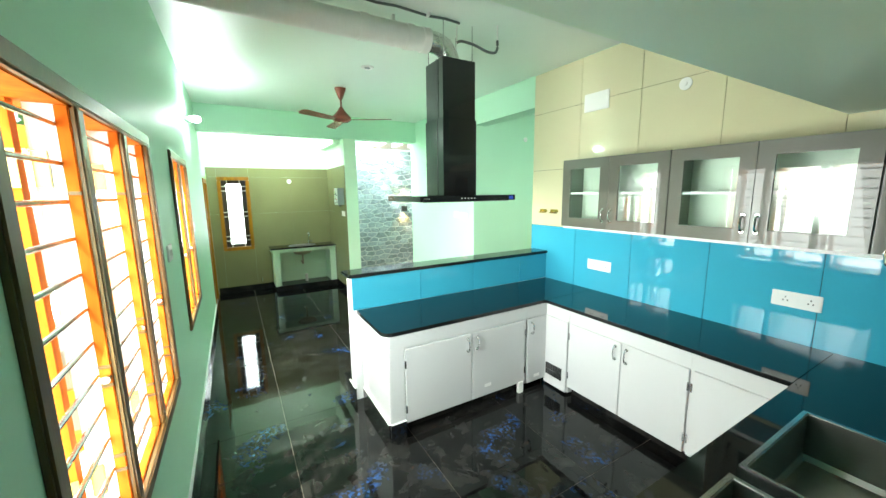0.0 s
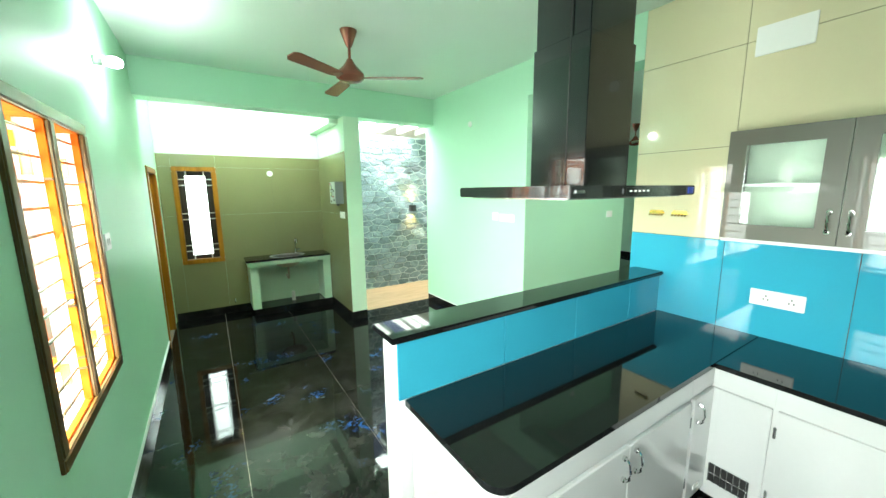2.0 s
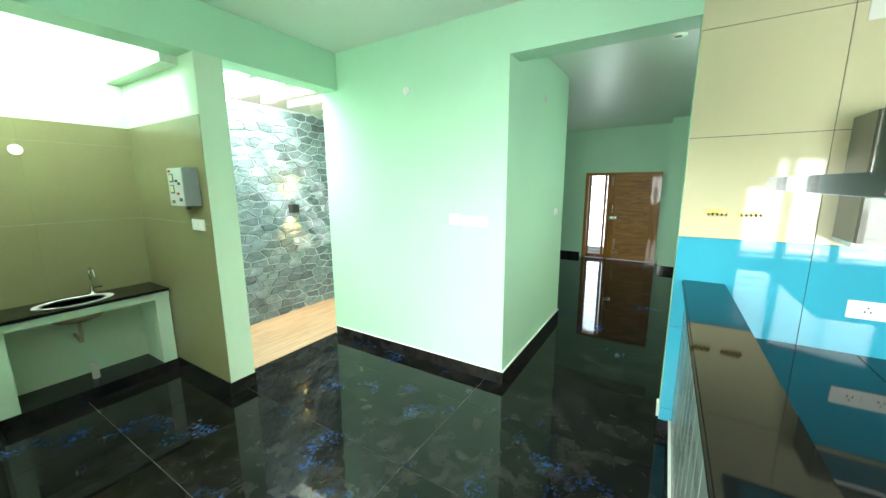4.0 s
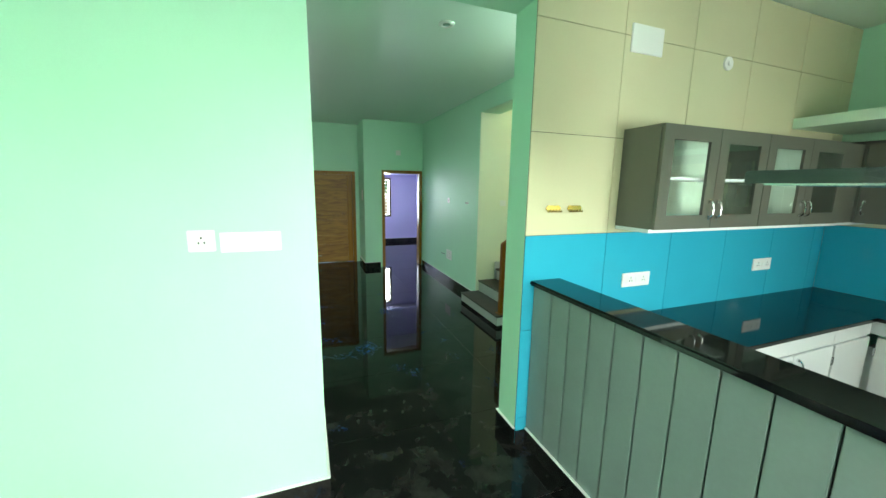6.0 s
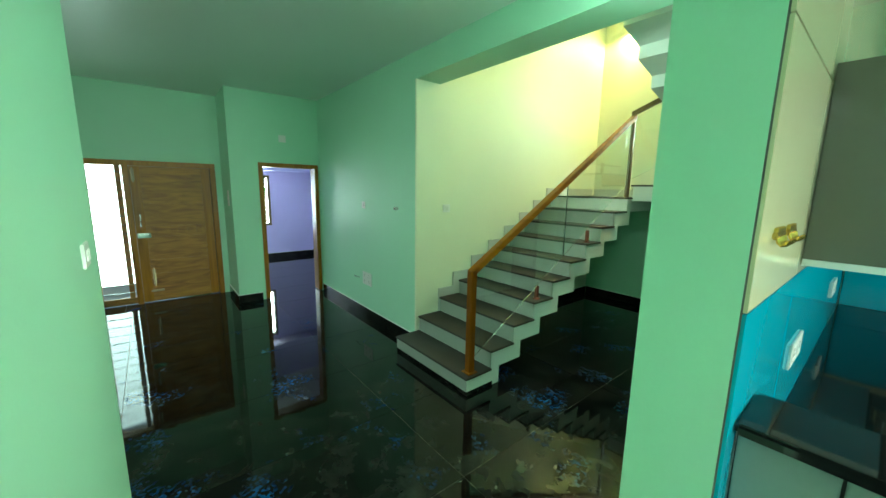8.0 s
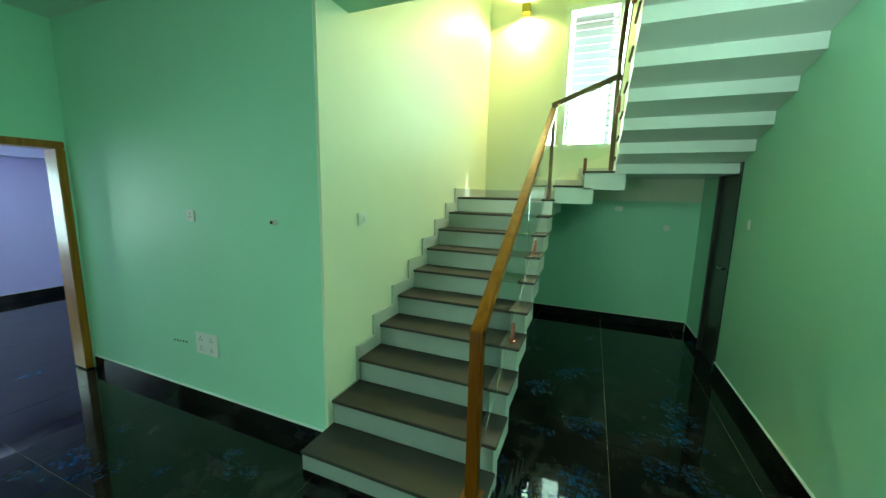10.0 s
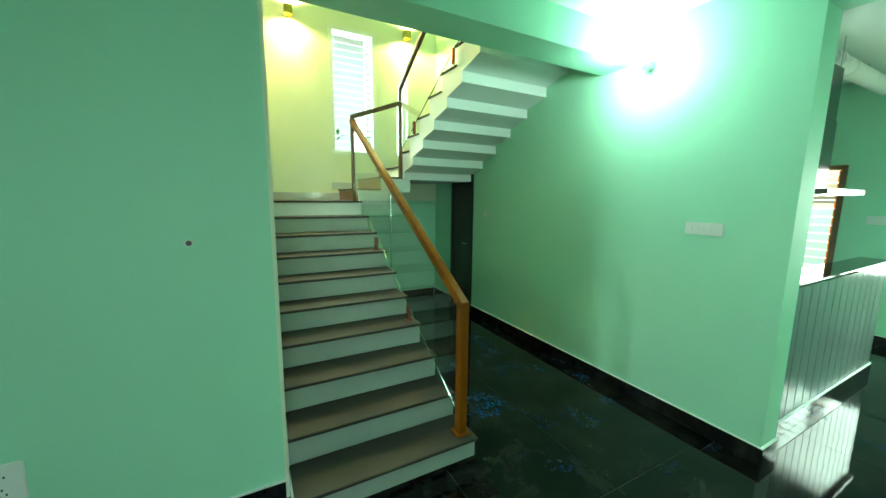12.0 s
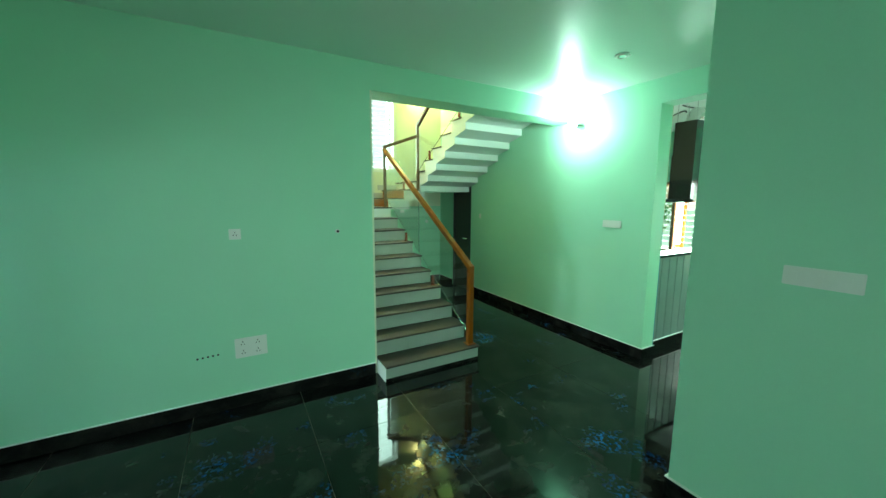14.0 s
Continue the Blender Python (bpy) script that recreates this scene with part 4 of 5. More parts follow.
def wall_unit(face, front, back, u0, u1, doors, label, z0=1.46, z1=2.075):
    """A wall cabinet: open carcass with a shelf, framed doors (u0, u1, handle side, glazed)."""
    c = thing("wall_cabinet", fpt(face, front, (u0 + u1) / 2, -0.15, z0), label, "cabinet", "wall cabinets")
    depth = abs(back - front)
    t = 0.018
    part("side_panel", fbox(face, front, u0, u0 + t, -depth, -0.002, z0, z1), TAUPE, c)
    part("side_panel", fbox(face, front, u1 - t, u1, -depth, -0.002, z0, z1), TAUPE, c)
    part("bottom_panel", fbox(face, front, u0 + t, u1 - t, -depth, -0.002, z0, z0 + t), TAUPE, c)
    part("top_panel", fbox(face, front, u0 + t, u1 - t, -depth, -0.002, z1 - t, z1), TAUPE, c)
    part("back_panel", fbox(face, front, u0 + t, u1 - t, -depth + 0.002, -depth + 0.010, z0 + t, z1 - t), INNER, c)
    part("shelf", fbox(face, front, u0 + t, u1 - t, -depth + 0.010, -0.03, (z0 + z1) / 2 - 0.009, (z0 + z1) / 2 + 0.009), WHITE, c, "white shelf")
    for a, b, side, glazed in doors:
        a, b = a + 0.002, b - 0.002
        f = 0.085
        if glazed:
            c0, c1 = sorted((front, front + sum(FACES[face]) * 0.020))
            d = part("door", slab_mesh(face[1], c0, c1, a, b, z0, z1, [(a + f, b - f, z0 + f, z1 - f)]), TAUPE, c, "glossy taupe door frame")
            part("pane", fbox(face, front, a + f, b - f, 0.006, 0.011, z0 + f, z1 - f), GLASS, d)
        else:
            d = part("door", fbox(face, front, a, b, 0, 0.020, z0, z1, bevel=0.002), TAUPE, c)
        if side:
            bow_handle(face, front + sum(FACES[face]) * 0.020, b - 0.035 if side > 0 else a + 0.035, z0 + 0.12, d)
    return c


wall_unit("-x", 2.93, 3.198, 1.385, 2.367, [(1.875, 2.365, -1, True), (1.387, 1.875, 1, True)], "glossy taupe wall cabinet with two glazed doors")
wall_unit("-x", 2.93, 3.198, 0.385, 1.385, [(0.885, 1.383, -1, True), (0.387, 0.885, 1, True)], "glossy taupe wall cabinet with two glazed doors")
cc = thing("wall_cabinet", (3.05, 0.1, 1.46), "glossy taupe corner wall cabinet, closed", "cabinet", "wall cabinets")
part("carcass", box(2.93, 3.198, -0.168, 0.384, 1.46, 2.075, bevel=0.002), TAUPE, cc)
wall_unit("+y", 0.14, -0.168, 1.96, 2.928, [(2.445, 2.90, 1, False), (1.962, 2.445, -1, True)], "glossy taupe wall cabinet with dish slats over the sink")
structure("trim", box(2.945, 3.198, -0.168, 2.367, 1.437, 1.459), WHITE, "white ledge strip under the wall cabinets", "trim")

# island hood
hood = thing("cooker_hood", (1.76, 2.53, 1.73), "black island cooker hood hung from the ceiling", "hood")
can = part("canopy", box(1.318, 2.198, 2.225, 2.845, 1.725, 1.768, bevel=0.004), BLACK, hood, "thin black enamel canopy")
part("filter", box(1.36, 2.16, 2.27, 2.80, 1.719, 1.7255), STEEL, can, "steel grease filter")
part("control_strip", box(1.62, 1.86, 2.2215, 2.2255, 1.738, 1.756), BLACK, can)
for k in range(5):
    part("button", box(1.66 + k * 0.03, 1.672 + k * 0.03, 2.2195, 2.2225, 1.744, 1.750), PLASTIC, can)
part("sticker", box(2.13, 2.17, 2.2205, 2.2255, 1.733, 1.760), mat("blue_sticker", (0.02, 0.06, 0.5), rough=0.3, noise_amt=0), can, "blue sticker")
part("badge", box(1.345, 1.39, 2.2205, 2.2255, 1.742, 1.752), STEEL, can)
part("flue", box(1.605, 1.915, 2.385, 2.675, 1.768, 2.36, bevel=0.003), BLACK, hood, "black flue casing")
part("flue", box(1.612, 1.908, 2.392, 2.668, 2.36, 2.80, bevel=0.003), BLACK, hood)
part("flue_seam", box(1.603, 1.6055, 2.475, 2.480, 1.768, 2.80), DARKP, hood)
for x in (1.63, 1.89):
    for y in (2.41, 2.65):
        part("hanger_rod", cyl(bmesh.new(), (x, y, 2.79), (x, y, H), 0.004, 8), STEEL, hood)
bm = bmesh.new()
rings = [(1.76, 2.78), (1.755, 2.83), (1.735, 2.875), (1.70, 2.91), (1.65, 2.93), (1.60, 2.935), (1.52, 2.935)]
tube(bm, [(x, 2.53, z) for x, z in rings], 0.078, 20)
part("flexible_hose", bm, FOIL, hood, "crinkled foil hose", smooth=True)
duct = thing("exhaust_duct", (0.6, 2.53, 2.93), "white plastic exhaust pipe along the ceiling", "pipe")
part("pipe", cyl(bmesh.new(), (-0.22, 2.53, 2.935), (1.54, 2.53, 2.935), 0.082, 28), PVC, duct, "white plastic pipe", smooth=True)
for x in (1.53, 1.40, 1.05):
    part("collar", cyl(bmesh.new(), (x - 0.03, 2.53, 2.935), (x + 0.03, 2.53, 2.935), 0.088, 28), PVC, duct, smooth=True)
for x in (1.28, 0.5):
    part("strap", bx(cyl(bmesh.new(), (x - 0.01, 2.53, 2.935), (x + 0.01, 2.53, 2.935), 0.0845, 28), x - 0.01, x + 0.01, 2.515, 2.545, 3.015, H), PVC, duct)
cable = thing("power_cable", (1.95, 2.4, 2.9), "grey flexible cable from the hood to the ceiling", "cable")
bend = [Vector(p) for p in ((1.78, 2.46, 2.94), (1.82, 2.45, 2.955), (1.90, 2.39, 2.92), (1.97, 2.33, 2.868), (2.03, 2.31, 2.862), (2.05, 2.30, 2.89), (2.05, 2.30, 2.95))]
smooth_bend = []
for k in range(len(bend) - 1):
    p0, p1, p2, p3 = bend[max(k - 1, 0)], bend[k], bend[k + 1], bend[min(k + 2, len(bend) - 1)]
    for u in (0, 0.2, 0.4, 0.6, 0.8):
        smooth_bend.append(p1 + (p2 - p0) * (u / 2) + (p0 * 2 - p1 * 5 + p2 * 4 - p3) * (u * u / 2) + (p1 * 3 - p0 - p2 * 3 + p3) * (u ** 3 / 2))
part("cord", tube(bmesh.new(), smooth_bend + [bend[-1]], 0.010, 10), GREYP, cable, smooth=True)
part("hanger", cyl(bmesh.new(), (2.05, 2.30, 2.945), (2.05, 2.30, H), 0.004, 8), PLASTIC, cable, "thin white hook")
part("hanger", cyl(bmesh.new(), (1.78, 2.46, 2.935), (1.78, 2.46, H), 0.004, 8), PLASTIC, cable)
ceiling_cable = thing("ceiling_cable", (0.8, 2.39, H - 0.01), "thin grey cable clipped along the ceiling beside the pipe", "cable")
part("cord", tube(bmesh.new(), [(-0.19 + 0.13 * k, 2.39 + 0.012 * math.sin(2.1 * k), H - 0.011) for k in range(16)], 0.009, 8), GREYP, ceiling_cable, smooth=True)
for k in range(4):
    part("clip", box(-0.02 + 0.5 * k, 0.0 + 0.5 * k, 2.365, 2.415, H - 0.022, H, bevel=0.002), PLASTIC, ceiling_cable, "white clip")

# ---- niche, fan, lamps ----
table = thing("basin_counter", (1.28, 7.2, 0), "pale green basin counter with black granite top", "counter")
part("leg", box(0.72, 0.83, 7.06, 7.437, 0.10, 0.77), GREEN_LIGHT, table, "pale green masonry leg")
part("leg", box(1.73, 1.838, 7.06, 7.437, 0.10, 0.77), GREEN_LIGHT, table)
part("apron", box(0.70, 1.838, 7.045, 7.437, 0.725, 0.79), GREEN_LIGHT, table)
part("back_panel", box(0.83, 1.73, 7.426, 7.4375, 0.10, 0.725), GREEN_LIGHT, table, "pale green painted panel under the counter")
part("top", box(0.68, 1.838, 7.02, 7.437, 0.79, 0.815, bevel=0.004), GRANITE, table, "black granite top")
part("plinth", box(0.74, 1.848, 7.05, 7.45, 0.0, 0.10, bevel=0.003), SKIRT, table, "black stone plinth")
basin = thing("wash_basin", (1.28, 7.24, 0.815), "white oval under-counter wash basin", "basin")
bm = bmesh.new()
lathe(bm, [(0.20, 0.004), (0.215, 0.007), (0.205, 0.008), (0.17, 0.004)], (0, 0, 0), 36)
bmesh.ops.transform(bm, matrix=Matrix.Translation((1.25, 7.23, 0.812)) @ Matrix.Diagonal((1.15, 0.75, 1, 1)), verts=bm.verts)
part("rim", bm, PORCELAIN, basin, "white porcelain rim", smooth=True)
bm = lathe(bmesh.new(), [(0.06, -0.16), (0.15, -0.12), (0.20, -0.03), (0.20, -0.01)], (0, 0, 0), 36)
bmesh.ops.transform(bm, matrix=Matrix.Translation((1.25, 7.23, 0.735)) @ Matrix.Diagonal((0.95, 0.66, 0.62, 1)), verts=bm.verts)
part("bowl", bm, mat("unglazed_porcelain", (0.46, 0.40, 0.28), rough=0.5), basin, "tan unglazed bowl under the top", smooth=True)
part("waste_pipe", tube(bmesh.new(), [(1.25, 7.23, 0.64), (1.25, 7.23, 0.50), (1.25, 7.25, 0.46), (1.25, 7.29, 0.45), (1.25, 7.32, 0.47), (1.25, 7.43, 0.48)], 0.014, 10), mat("tan_trap_plastic", (0.40, 0.36, 0.26), rough=0.4), basin, "tan bottle trap into the wall", smooth=True)
part("drain_stub", cyl(bmesh.new(), (1.30, 7.26, 0.10), (1.30, 7.26, 0.24), 0.026, 16), PVC, basin, "white open drain pipe")
tap = thing("basin_tap", (1.38, 7.36, 0.815), "chrome swan-neck tap on the basin counter", "tap")
part("spout", tube(bmesh.new(), [(1.40, 7.38, 0.815), (1.40, 7.38, 1.00), (1.40, 7.372, 1.035), (1.40, 7.35, 1.055), (1.40, 7.31, 1.06), (1.40, 7.27, 1.045), (1.40, 7.25, 1.01), (1.40, 7.248, 0.985)], 0.011, 12), CHROME, tap, smooth=True)
part("lever", box(1.41, 1.47, 7.373, 7.387, 0.865, 0.878, bevel=0.003), CHROME, tap)
part("base_ring", lathe(bmesh.new(), [(0.026, 0), (0.026, 0.008), (0.016, 0.02), (0.014, 0.07)], (1.40, 7.38, 0.815), 20), CHROME, tap, smooth=True)
meter = thing("control_panel", (1.79, 6.36, 1.595), "grey steel pump control panel with gauges on the niche wall", "panel")
ENAMEL = mat("grey_enamel", (0.27, 0.31, 0.30), rough=0.35)
part("case", box(1.737, 1.848, 6.24, 6.48, 1.595, 1.885, bevel=0.004), ENAMEL, meter)
facep = part("face", box(1.733, 1.738, 6.244, 6.476, 1.60, 1.88), mat("pale_grey_plate", (0.42, 0.47, 0.44), rough=0.35), meter, "pale grey front plate")
for z in (1.775, 1.69):
    g = part("gauge", box(1.729, 1.734, 6.385, 6.445, z, z + 0.065), DARKP, facep)
    part("dial", box(1.7275, 1.730, 6.392, 6.438, z + 0.012, z + 0.058), mat("dial_green", (0.50, 0.58, 0.28), rough=0.4, noise_amt=0), g)
RED = mat("red_plastic", (0.4, 0.07, 0.06), rough=0.3, noise_amt=0)
for y, z, m in ((6.43, 1.86, RED), (6.33, 1.785, DARKP), (6.29, 1.765, DARKP), (6.32, 1.69, RED)):
    part("knob", cyl(bmesh.new(), (1.734, y, z), (1.720, y, z), 0.010, 14), m, facep)
part("label_plate", box(1.7305, 1.7335, 6.39, 6.44, 1.615, 1.64), STEEL, facep)
part("rocker", box(1.7285, 1.7335, 6.275, 6.315, 1.632, 1.658), DARKP, facep)
part("cable_gland", cyl(bmesh.new(), (1.80, 6.36, 1.565), (1.80, 6.36, 1.597), 0.018, 14), DARKP, meter, "dark cable gland")
# assumed fixture, hidden by the beam, for the bright upper niche
tube_light = thing("tube_light", (0.85, 6.38, 2.86), "lit white tube light, unseen and assumed behind the beam", "lamp")
part("batten", box(0.25, 1.45, 6.36, 6.40, 2.85, 2.89, bevel=0.004), PLASTIC, tube_light)
part("tube", cyl(bmesh.new(), (0.28, 6.415, 2.87), (1.42, 6.415, 2.87), 0.013, 14), BULB, tube_light, "glowing tube")
stub = thing("floor_tap", (0.52, 7.43, 0.16), "small brass angle valve low on the niche wall", "valve")
part("valve", cyl(cyl(bmesh.new(), (0.52, 7.438, 0.20), (0.52, 7.38, 0.20), 0.012, 10), (0.52, 7.385, 0.17), (0.52, 7.385, 0.23), 0.010, 10), CHROME, stub)

fan = thing("ceiling_fan", (1.42, 4.55, H), "copper-coloured three-blade ceiling fan", "fan", "ceiling fans")
FZ = 2.72
part("canopy", lathe(bmesh.new(), [(0.07, 0), (0.065, -0.02), (0.03, -0.11), (0.018, -0.13)], (1.42, 4.55, H), 28), COPPER, fan, smooth=True)
part("rod", cyl(bmesh.new(), (1.42, 4.55, FZ), (1.42, 4.55, H - 0.1), 0.012, 14), COPPER, fan)
motor = part("motor", lathe(bmesh.new(), [(0.02, 0.12), (0.05, 0.07), (0.09, 0.03), (0.115, 0.0), (0.115, -0.03), (0.08, -0.055), (0.03, -0.062)], (1.42, 4.55, FZ), 32), COPPER, fan, "turned copper motor housing", smooth=True)
for k in range(3):
    bm = prism(bmesh.new(), [(0.10, -0.030), (0.18, -0.055), (0.58, -0.065), (0.61, -0.03), (0.61, 0.04), (0.57, 0.06), (0.18, 0.045), (0.10, 0.025)], "z", -0.004, 0.004)
    bmesh.ops.transform(bm, matrix=Matrix.Translation((1.42, 4.55, FZ - 0.03)) @ Matrix.Rotation(radians(-30 + 120 * k), 4, "Z") @ Matrix.Rotation(radians(10), 4, "X"), verts=bm.verts)
    part("blade", bm, COPPER, fan, "copper-brown blade")
# the same fan hangs in the hall
copy_thing(fan, Matrix.Translation((7.30, 5.43, HH)))


def downlight(x, y, z, label):
    d = thing("downlight", (x, y, z), label, "ceiling light", "downlights")
    part("ring", lathe(bmesh.new(), [(0.065, 0), (0.065, -0.008), (0.045, -0.014), (0.04, -0.006)], (x, y, z), 28), PLASTIC, d, smooth=True)
    part("lens", lathe(bmesh.new(), [(0.03, -0.002), (0.03, -0.010)], (x, y, z), 20), STEEL, d)


downlight(1.47, 3.67, H, "unlit white recessed downlight in the kitchen ceiling")
downlight(4.27, 3.19, HH, "unlit white recessed downlight in the hall ceiling")


def wall_bulb(x, y, z, nx, reach=0.05):
    b = thing("wall_lamp", (x, y, z), "bright white LED bulb in a wall holder", "lamp", "bulbs")
    part("holder", cyl(bmesh.new(), (x, y, z), (x + nx * reach, y, z), 0.03, 18), PLASTIC, b)
    m = lathe(bmesh.new(), [(0.018, 0), (0.03, 0.03), (0.034, 0.06), (0.02, 0.09), (0.005, 0.095)], (0, 0, 0), 20)
    bmesh.ops.transform(m, matrix=Matrix.Translation((x + nx * reach, y, z)) @ Matrix.Rotation(radians(90 * nx), 4, "Y"), verts=m.verts)
    part("bulb", m, BULB, b, "glowing white bulb", smooth=True)


wall_bulb(-0.20, 4.67, 2.59, 1)
wall_bulb(3.42, 2.10, 2.66, 1, 0.13)


def up_down_lamp(x, y, z, label, material):
    """A short square lamp open at both ends."""
    l = thing("wall_light", (x, y, z), label, "lamp", "up-and-down lamps")
    bm = bmesh.new()
    for q in ((-0.05, -0.042, -0.04, 0.05), (0.042, 0.05, -0.04, 0.05), (-0.042, 0.042, 0.042, 0.05), (-0.042, 0.042, -0.04, -0.032)):
        bx(bm, x + q[0], x + q[1], y + q[2], y + q[3], z - 0.055, z + 0.055)
    part("housing", bm, material, l)
    part("glow", box(x - 0.035, x + 0.035, y - 0.028, y + 0.038, z - 0.006, z + 0.006), WARM, l)


up_down_lamp(5.60, -1.45, 4.03, "lit brass up-and-down wall light on the staircase wall", BRASS)
up_down_lamp(3.95, -1.45, 4.06, "lit brass up-and-down wall light on the staircase wall", BRASS)
up_down_lamp(3.50, 7.395, 1.44, "lit black up-and-down wall light on the stone wall", DARKP)


# ---- switches, sockets, outlets ----
def plate(name, face, front, u, z, w, h, label, sockets=(), rockers=0, group="wall plates"):
    p = thing(name, fpt(face, front, u, 0, z), label, "socket" if "socket" in name else "switch", group)
    b = part("plate", fbox(face, front, u - w / 2, u + w / 2, 0, 0.009, z - h / 2, z + h / 2, bevel=0.003), PLASTIC, p, "white plastic plate")
    for s in sockets:
        for row in ((-0.038, 0.038) if h > 0.12 else (0,)):
            for du, dz in ((0, 0.014), (-0.011, -0.008), (0.011, -0.008)):
                part("pin_hole", fbox(face, front, u + s + du - 0.003, u + s + du + 0.003, 0.0085, 0.0098, z + row + dz - 0.005, z + row + dz + 0.005), DARKP, b)
    for k in range(rockers):
        c = u - w / 2 + w * (k + 1) / (rockers + 1)
        part("rocker", fbox(face, front, c - 0.009, c + 0.009, 0.009, 0.014, z - 0.02, z + 0.02, bevel=0.002), PLASTIC, b)
    return p


plate("wall_socket", "-x", 3.20, 2.13, 1.07, 0.26, 0.10, "white double socket plate on blue tiles", (-0.07, 0.05), 1)
plate("wall_socket", "-x", 3.20, 0.70, 1.09, 0.24, 0.10, "white double socket plate on blue tiles", (-0.07, 0.05), 1)
plate("wall_socket", "-x", 3.20, 4.735, 1.445, 0.105, 0.095, "white three-pin socket on the green wall", (0,))
plate("wall_switch", "-x", 3.20, 4.54, 1.435, 0.25, 0.09, "white switch plate on the green wall", (), 4)
plate("wall_switch", "+x", -0.20, 2.63, 1.45, 0.15, 0.10, "white switch plate beside the kitchen window", (), 2)
plate("wall_switch", "+x", -0.20, 4.28, 1.48, 0.13, 0.10, "white switch plate beside the dining window", (), 2)
plate("wall_switch", "-x", 1.85, 6.33, 1.44, 0.20, 0.09, "white switch plate under the control panel", (), 1)
plate("wall_switch", "+x", 3.42, 2.60, 1.47, 0.24, 0.085, "white switch plate on the hall wall", (), 5)
plate("wall_switch", "+x", 3.42, -0.03, 1.45, 0.05, 0.085, "small white switch beside the dark door", (), 1)
plate("wall_switch", "-x", 6.08, 1.56, 1.468, 0.10, 0.085, "white switch plate on the staircase wall", (), 2)
plate("wall_socket", "+y", 1.96, 7.24, 1.46, 0.085, 0.085, "white socket on the green hall wall", (0,))
plate("wall_socket", "+y", 1.96, 7.18, 0.51, 0.24, 0.17, "large white socket plate with four sockets low on the hall wall", (-0.05, 0.06), 0)
plate("wall_switch", "+x", 5.08, 4.77, 1.42, 0.25, 0.085, "white switch plate on the hall wall corner", (), 5)
plate("wall_switch", "-y", 4.257, 4.75, 1.43, 0.12, 0.085, "white switch plate in the passage", (), 2)
plate("wall_switch", "+y", -1.50, 4.30, 1.50, 0.09, 0.06, "small white plate under the stairs", (), 0)
plate("wall_switch", "-x", 8.75, 2.49, 2.36, 0.10, 0.10, "blank white plate over the bedroom door", (), 0)
plate("wall_switch", "+y", 3.19, 9.0, 1.5, 0.12, 0.22, "tall white plate beside the main door", (), 3)


def round_box(face, front, u, z, r, label):
    o = thing("outlet_cover", fpt(face, front, u, 0, z), label, "outlet", "round outlets")
    a, b, c = fpt(face, front, u, 0, z), fpt(face, front, u, 0.012, z), fpt(face, front, u, 0.020, z)
    part("cover", cyl(bmesh.new(), a, b, r, 24), PLASTIC, o, "round white cover")
    part("nozzle", cyl(bmesh.new(), b, c, r * 0.35, 16), PLASTIC, o)


round_box("-x", 3.20, 1.475, 2.58, 0.045, "round white lamp outlet cover on cream tiles")
round_box("-x", 3.20, 5.24, 2.58, 0.035, "round white lamp outlet cover on the green wall")
round_box("-y", 7.438, 1.13, 2.03, 0.04, "round white outlet cover on olive tiles")
round_box("-y", 4.257, 4.17, 2.58, 0.035, "round white lamp outlet cover in the passage")
round_box("+y", -1.50, 3.75, 1.28, 0.035, "round chrome outlet under the stairs")
vp = thing("vent_plate", (3.2, 2.25, 2.62), "blank white rectangular plate on cream tiles", "plate")
part("plate", fbox("-x", 3.20, 2.12, 2.385, 0, 0.012, 2.535, 2.70, bevel=0.003), PLASTIC, vp)
for y in (2.88, 2.72):
    tp = thing("key_rail", (3.2, y, 1.57), "small tarnished brass key rail with hooks on cream tiles", "hooks", "key rails")
    rail = fbox("-x", 3.20, y - 0.055, y + 0.055, 0, 0.010, 1.566, 1.584, bevel=0.003)
    for k in range(4):
        u = y - 0.036 + 0.024 * k
        cyl(rail, fpt("-x", 3.20, u, 0.001, 1.584), fpt("-x", 3.20, u, 0.009, 1.584), 0.011, 12)
    part("rail", rail, BRASS, tp, "tarnished brass rail")
    for k in range(5):
        u = y - 0.044 + 0.022 * k
        part("hook", tube(bmesh.new(), [fpt("-x", 3.20, u, 0.009, 1.572), fpt("-x", 3.20, u, 0.012, 1.560), fpt("-x", 3.20, u, 0.018, 1.554), fpt("-x", 3.20, u, 0.026, 1.556), fpt("-x", 3.20, u, 0.029, 1.564)], 0.0045, 6), BRASS, tp, "brass hook")
pipe = thing("pipe_stub", (6.435, 1.96, 1.455), "short white pipe stub in the hall wall", "pipe")
bm = cyl(bmesh.new(), (6.435, 1.955, 1.455), (6.435, 2.0, 1.455), 0.016, 16)
part("stub", bm, PVC, pipe)
part("bore", cyl(bmesh.new(), (6.435, 1.999, 1.455), (6.435, 2.002, 1.455), 0.012, 16), DARKP, pipe)
holes = thing("wire_outlet", (7.5, 1.96, 0.48), "row of dark wire holes low on the hall wall", "outlet")
for k in range(5):
    part("hole", cyl(bmesh.new(), (7.42 + 0.035 * k, 1.958, 0.485 - 0.002 * k), (7.42 + 0.035 * k, 1.963, 0.485 - 0.002 * k), 0.008, 12), DARKP, holes)

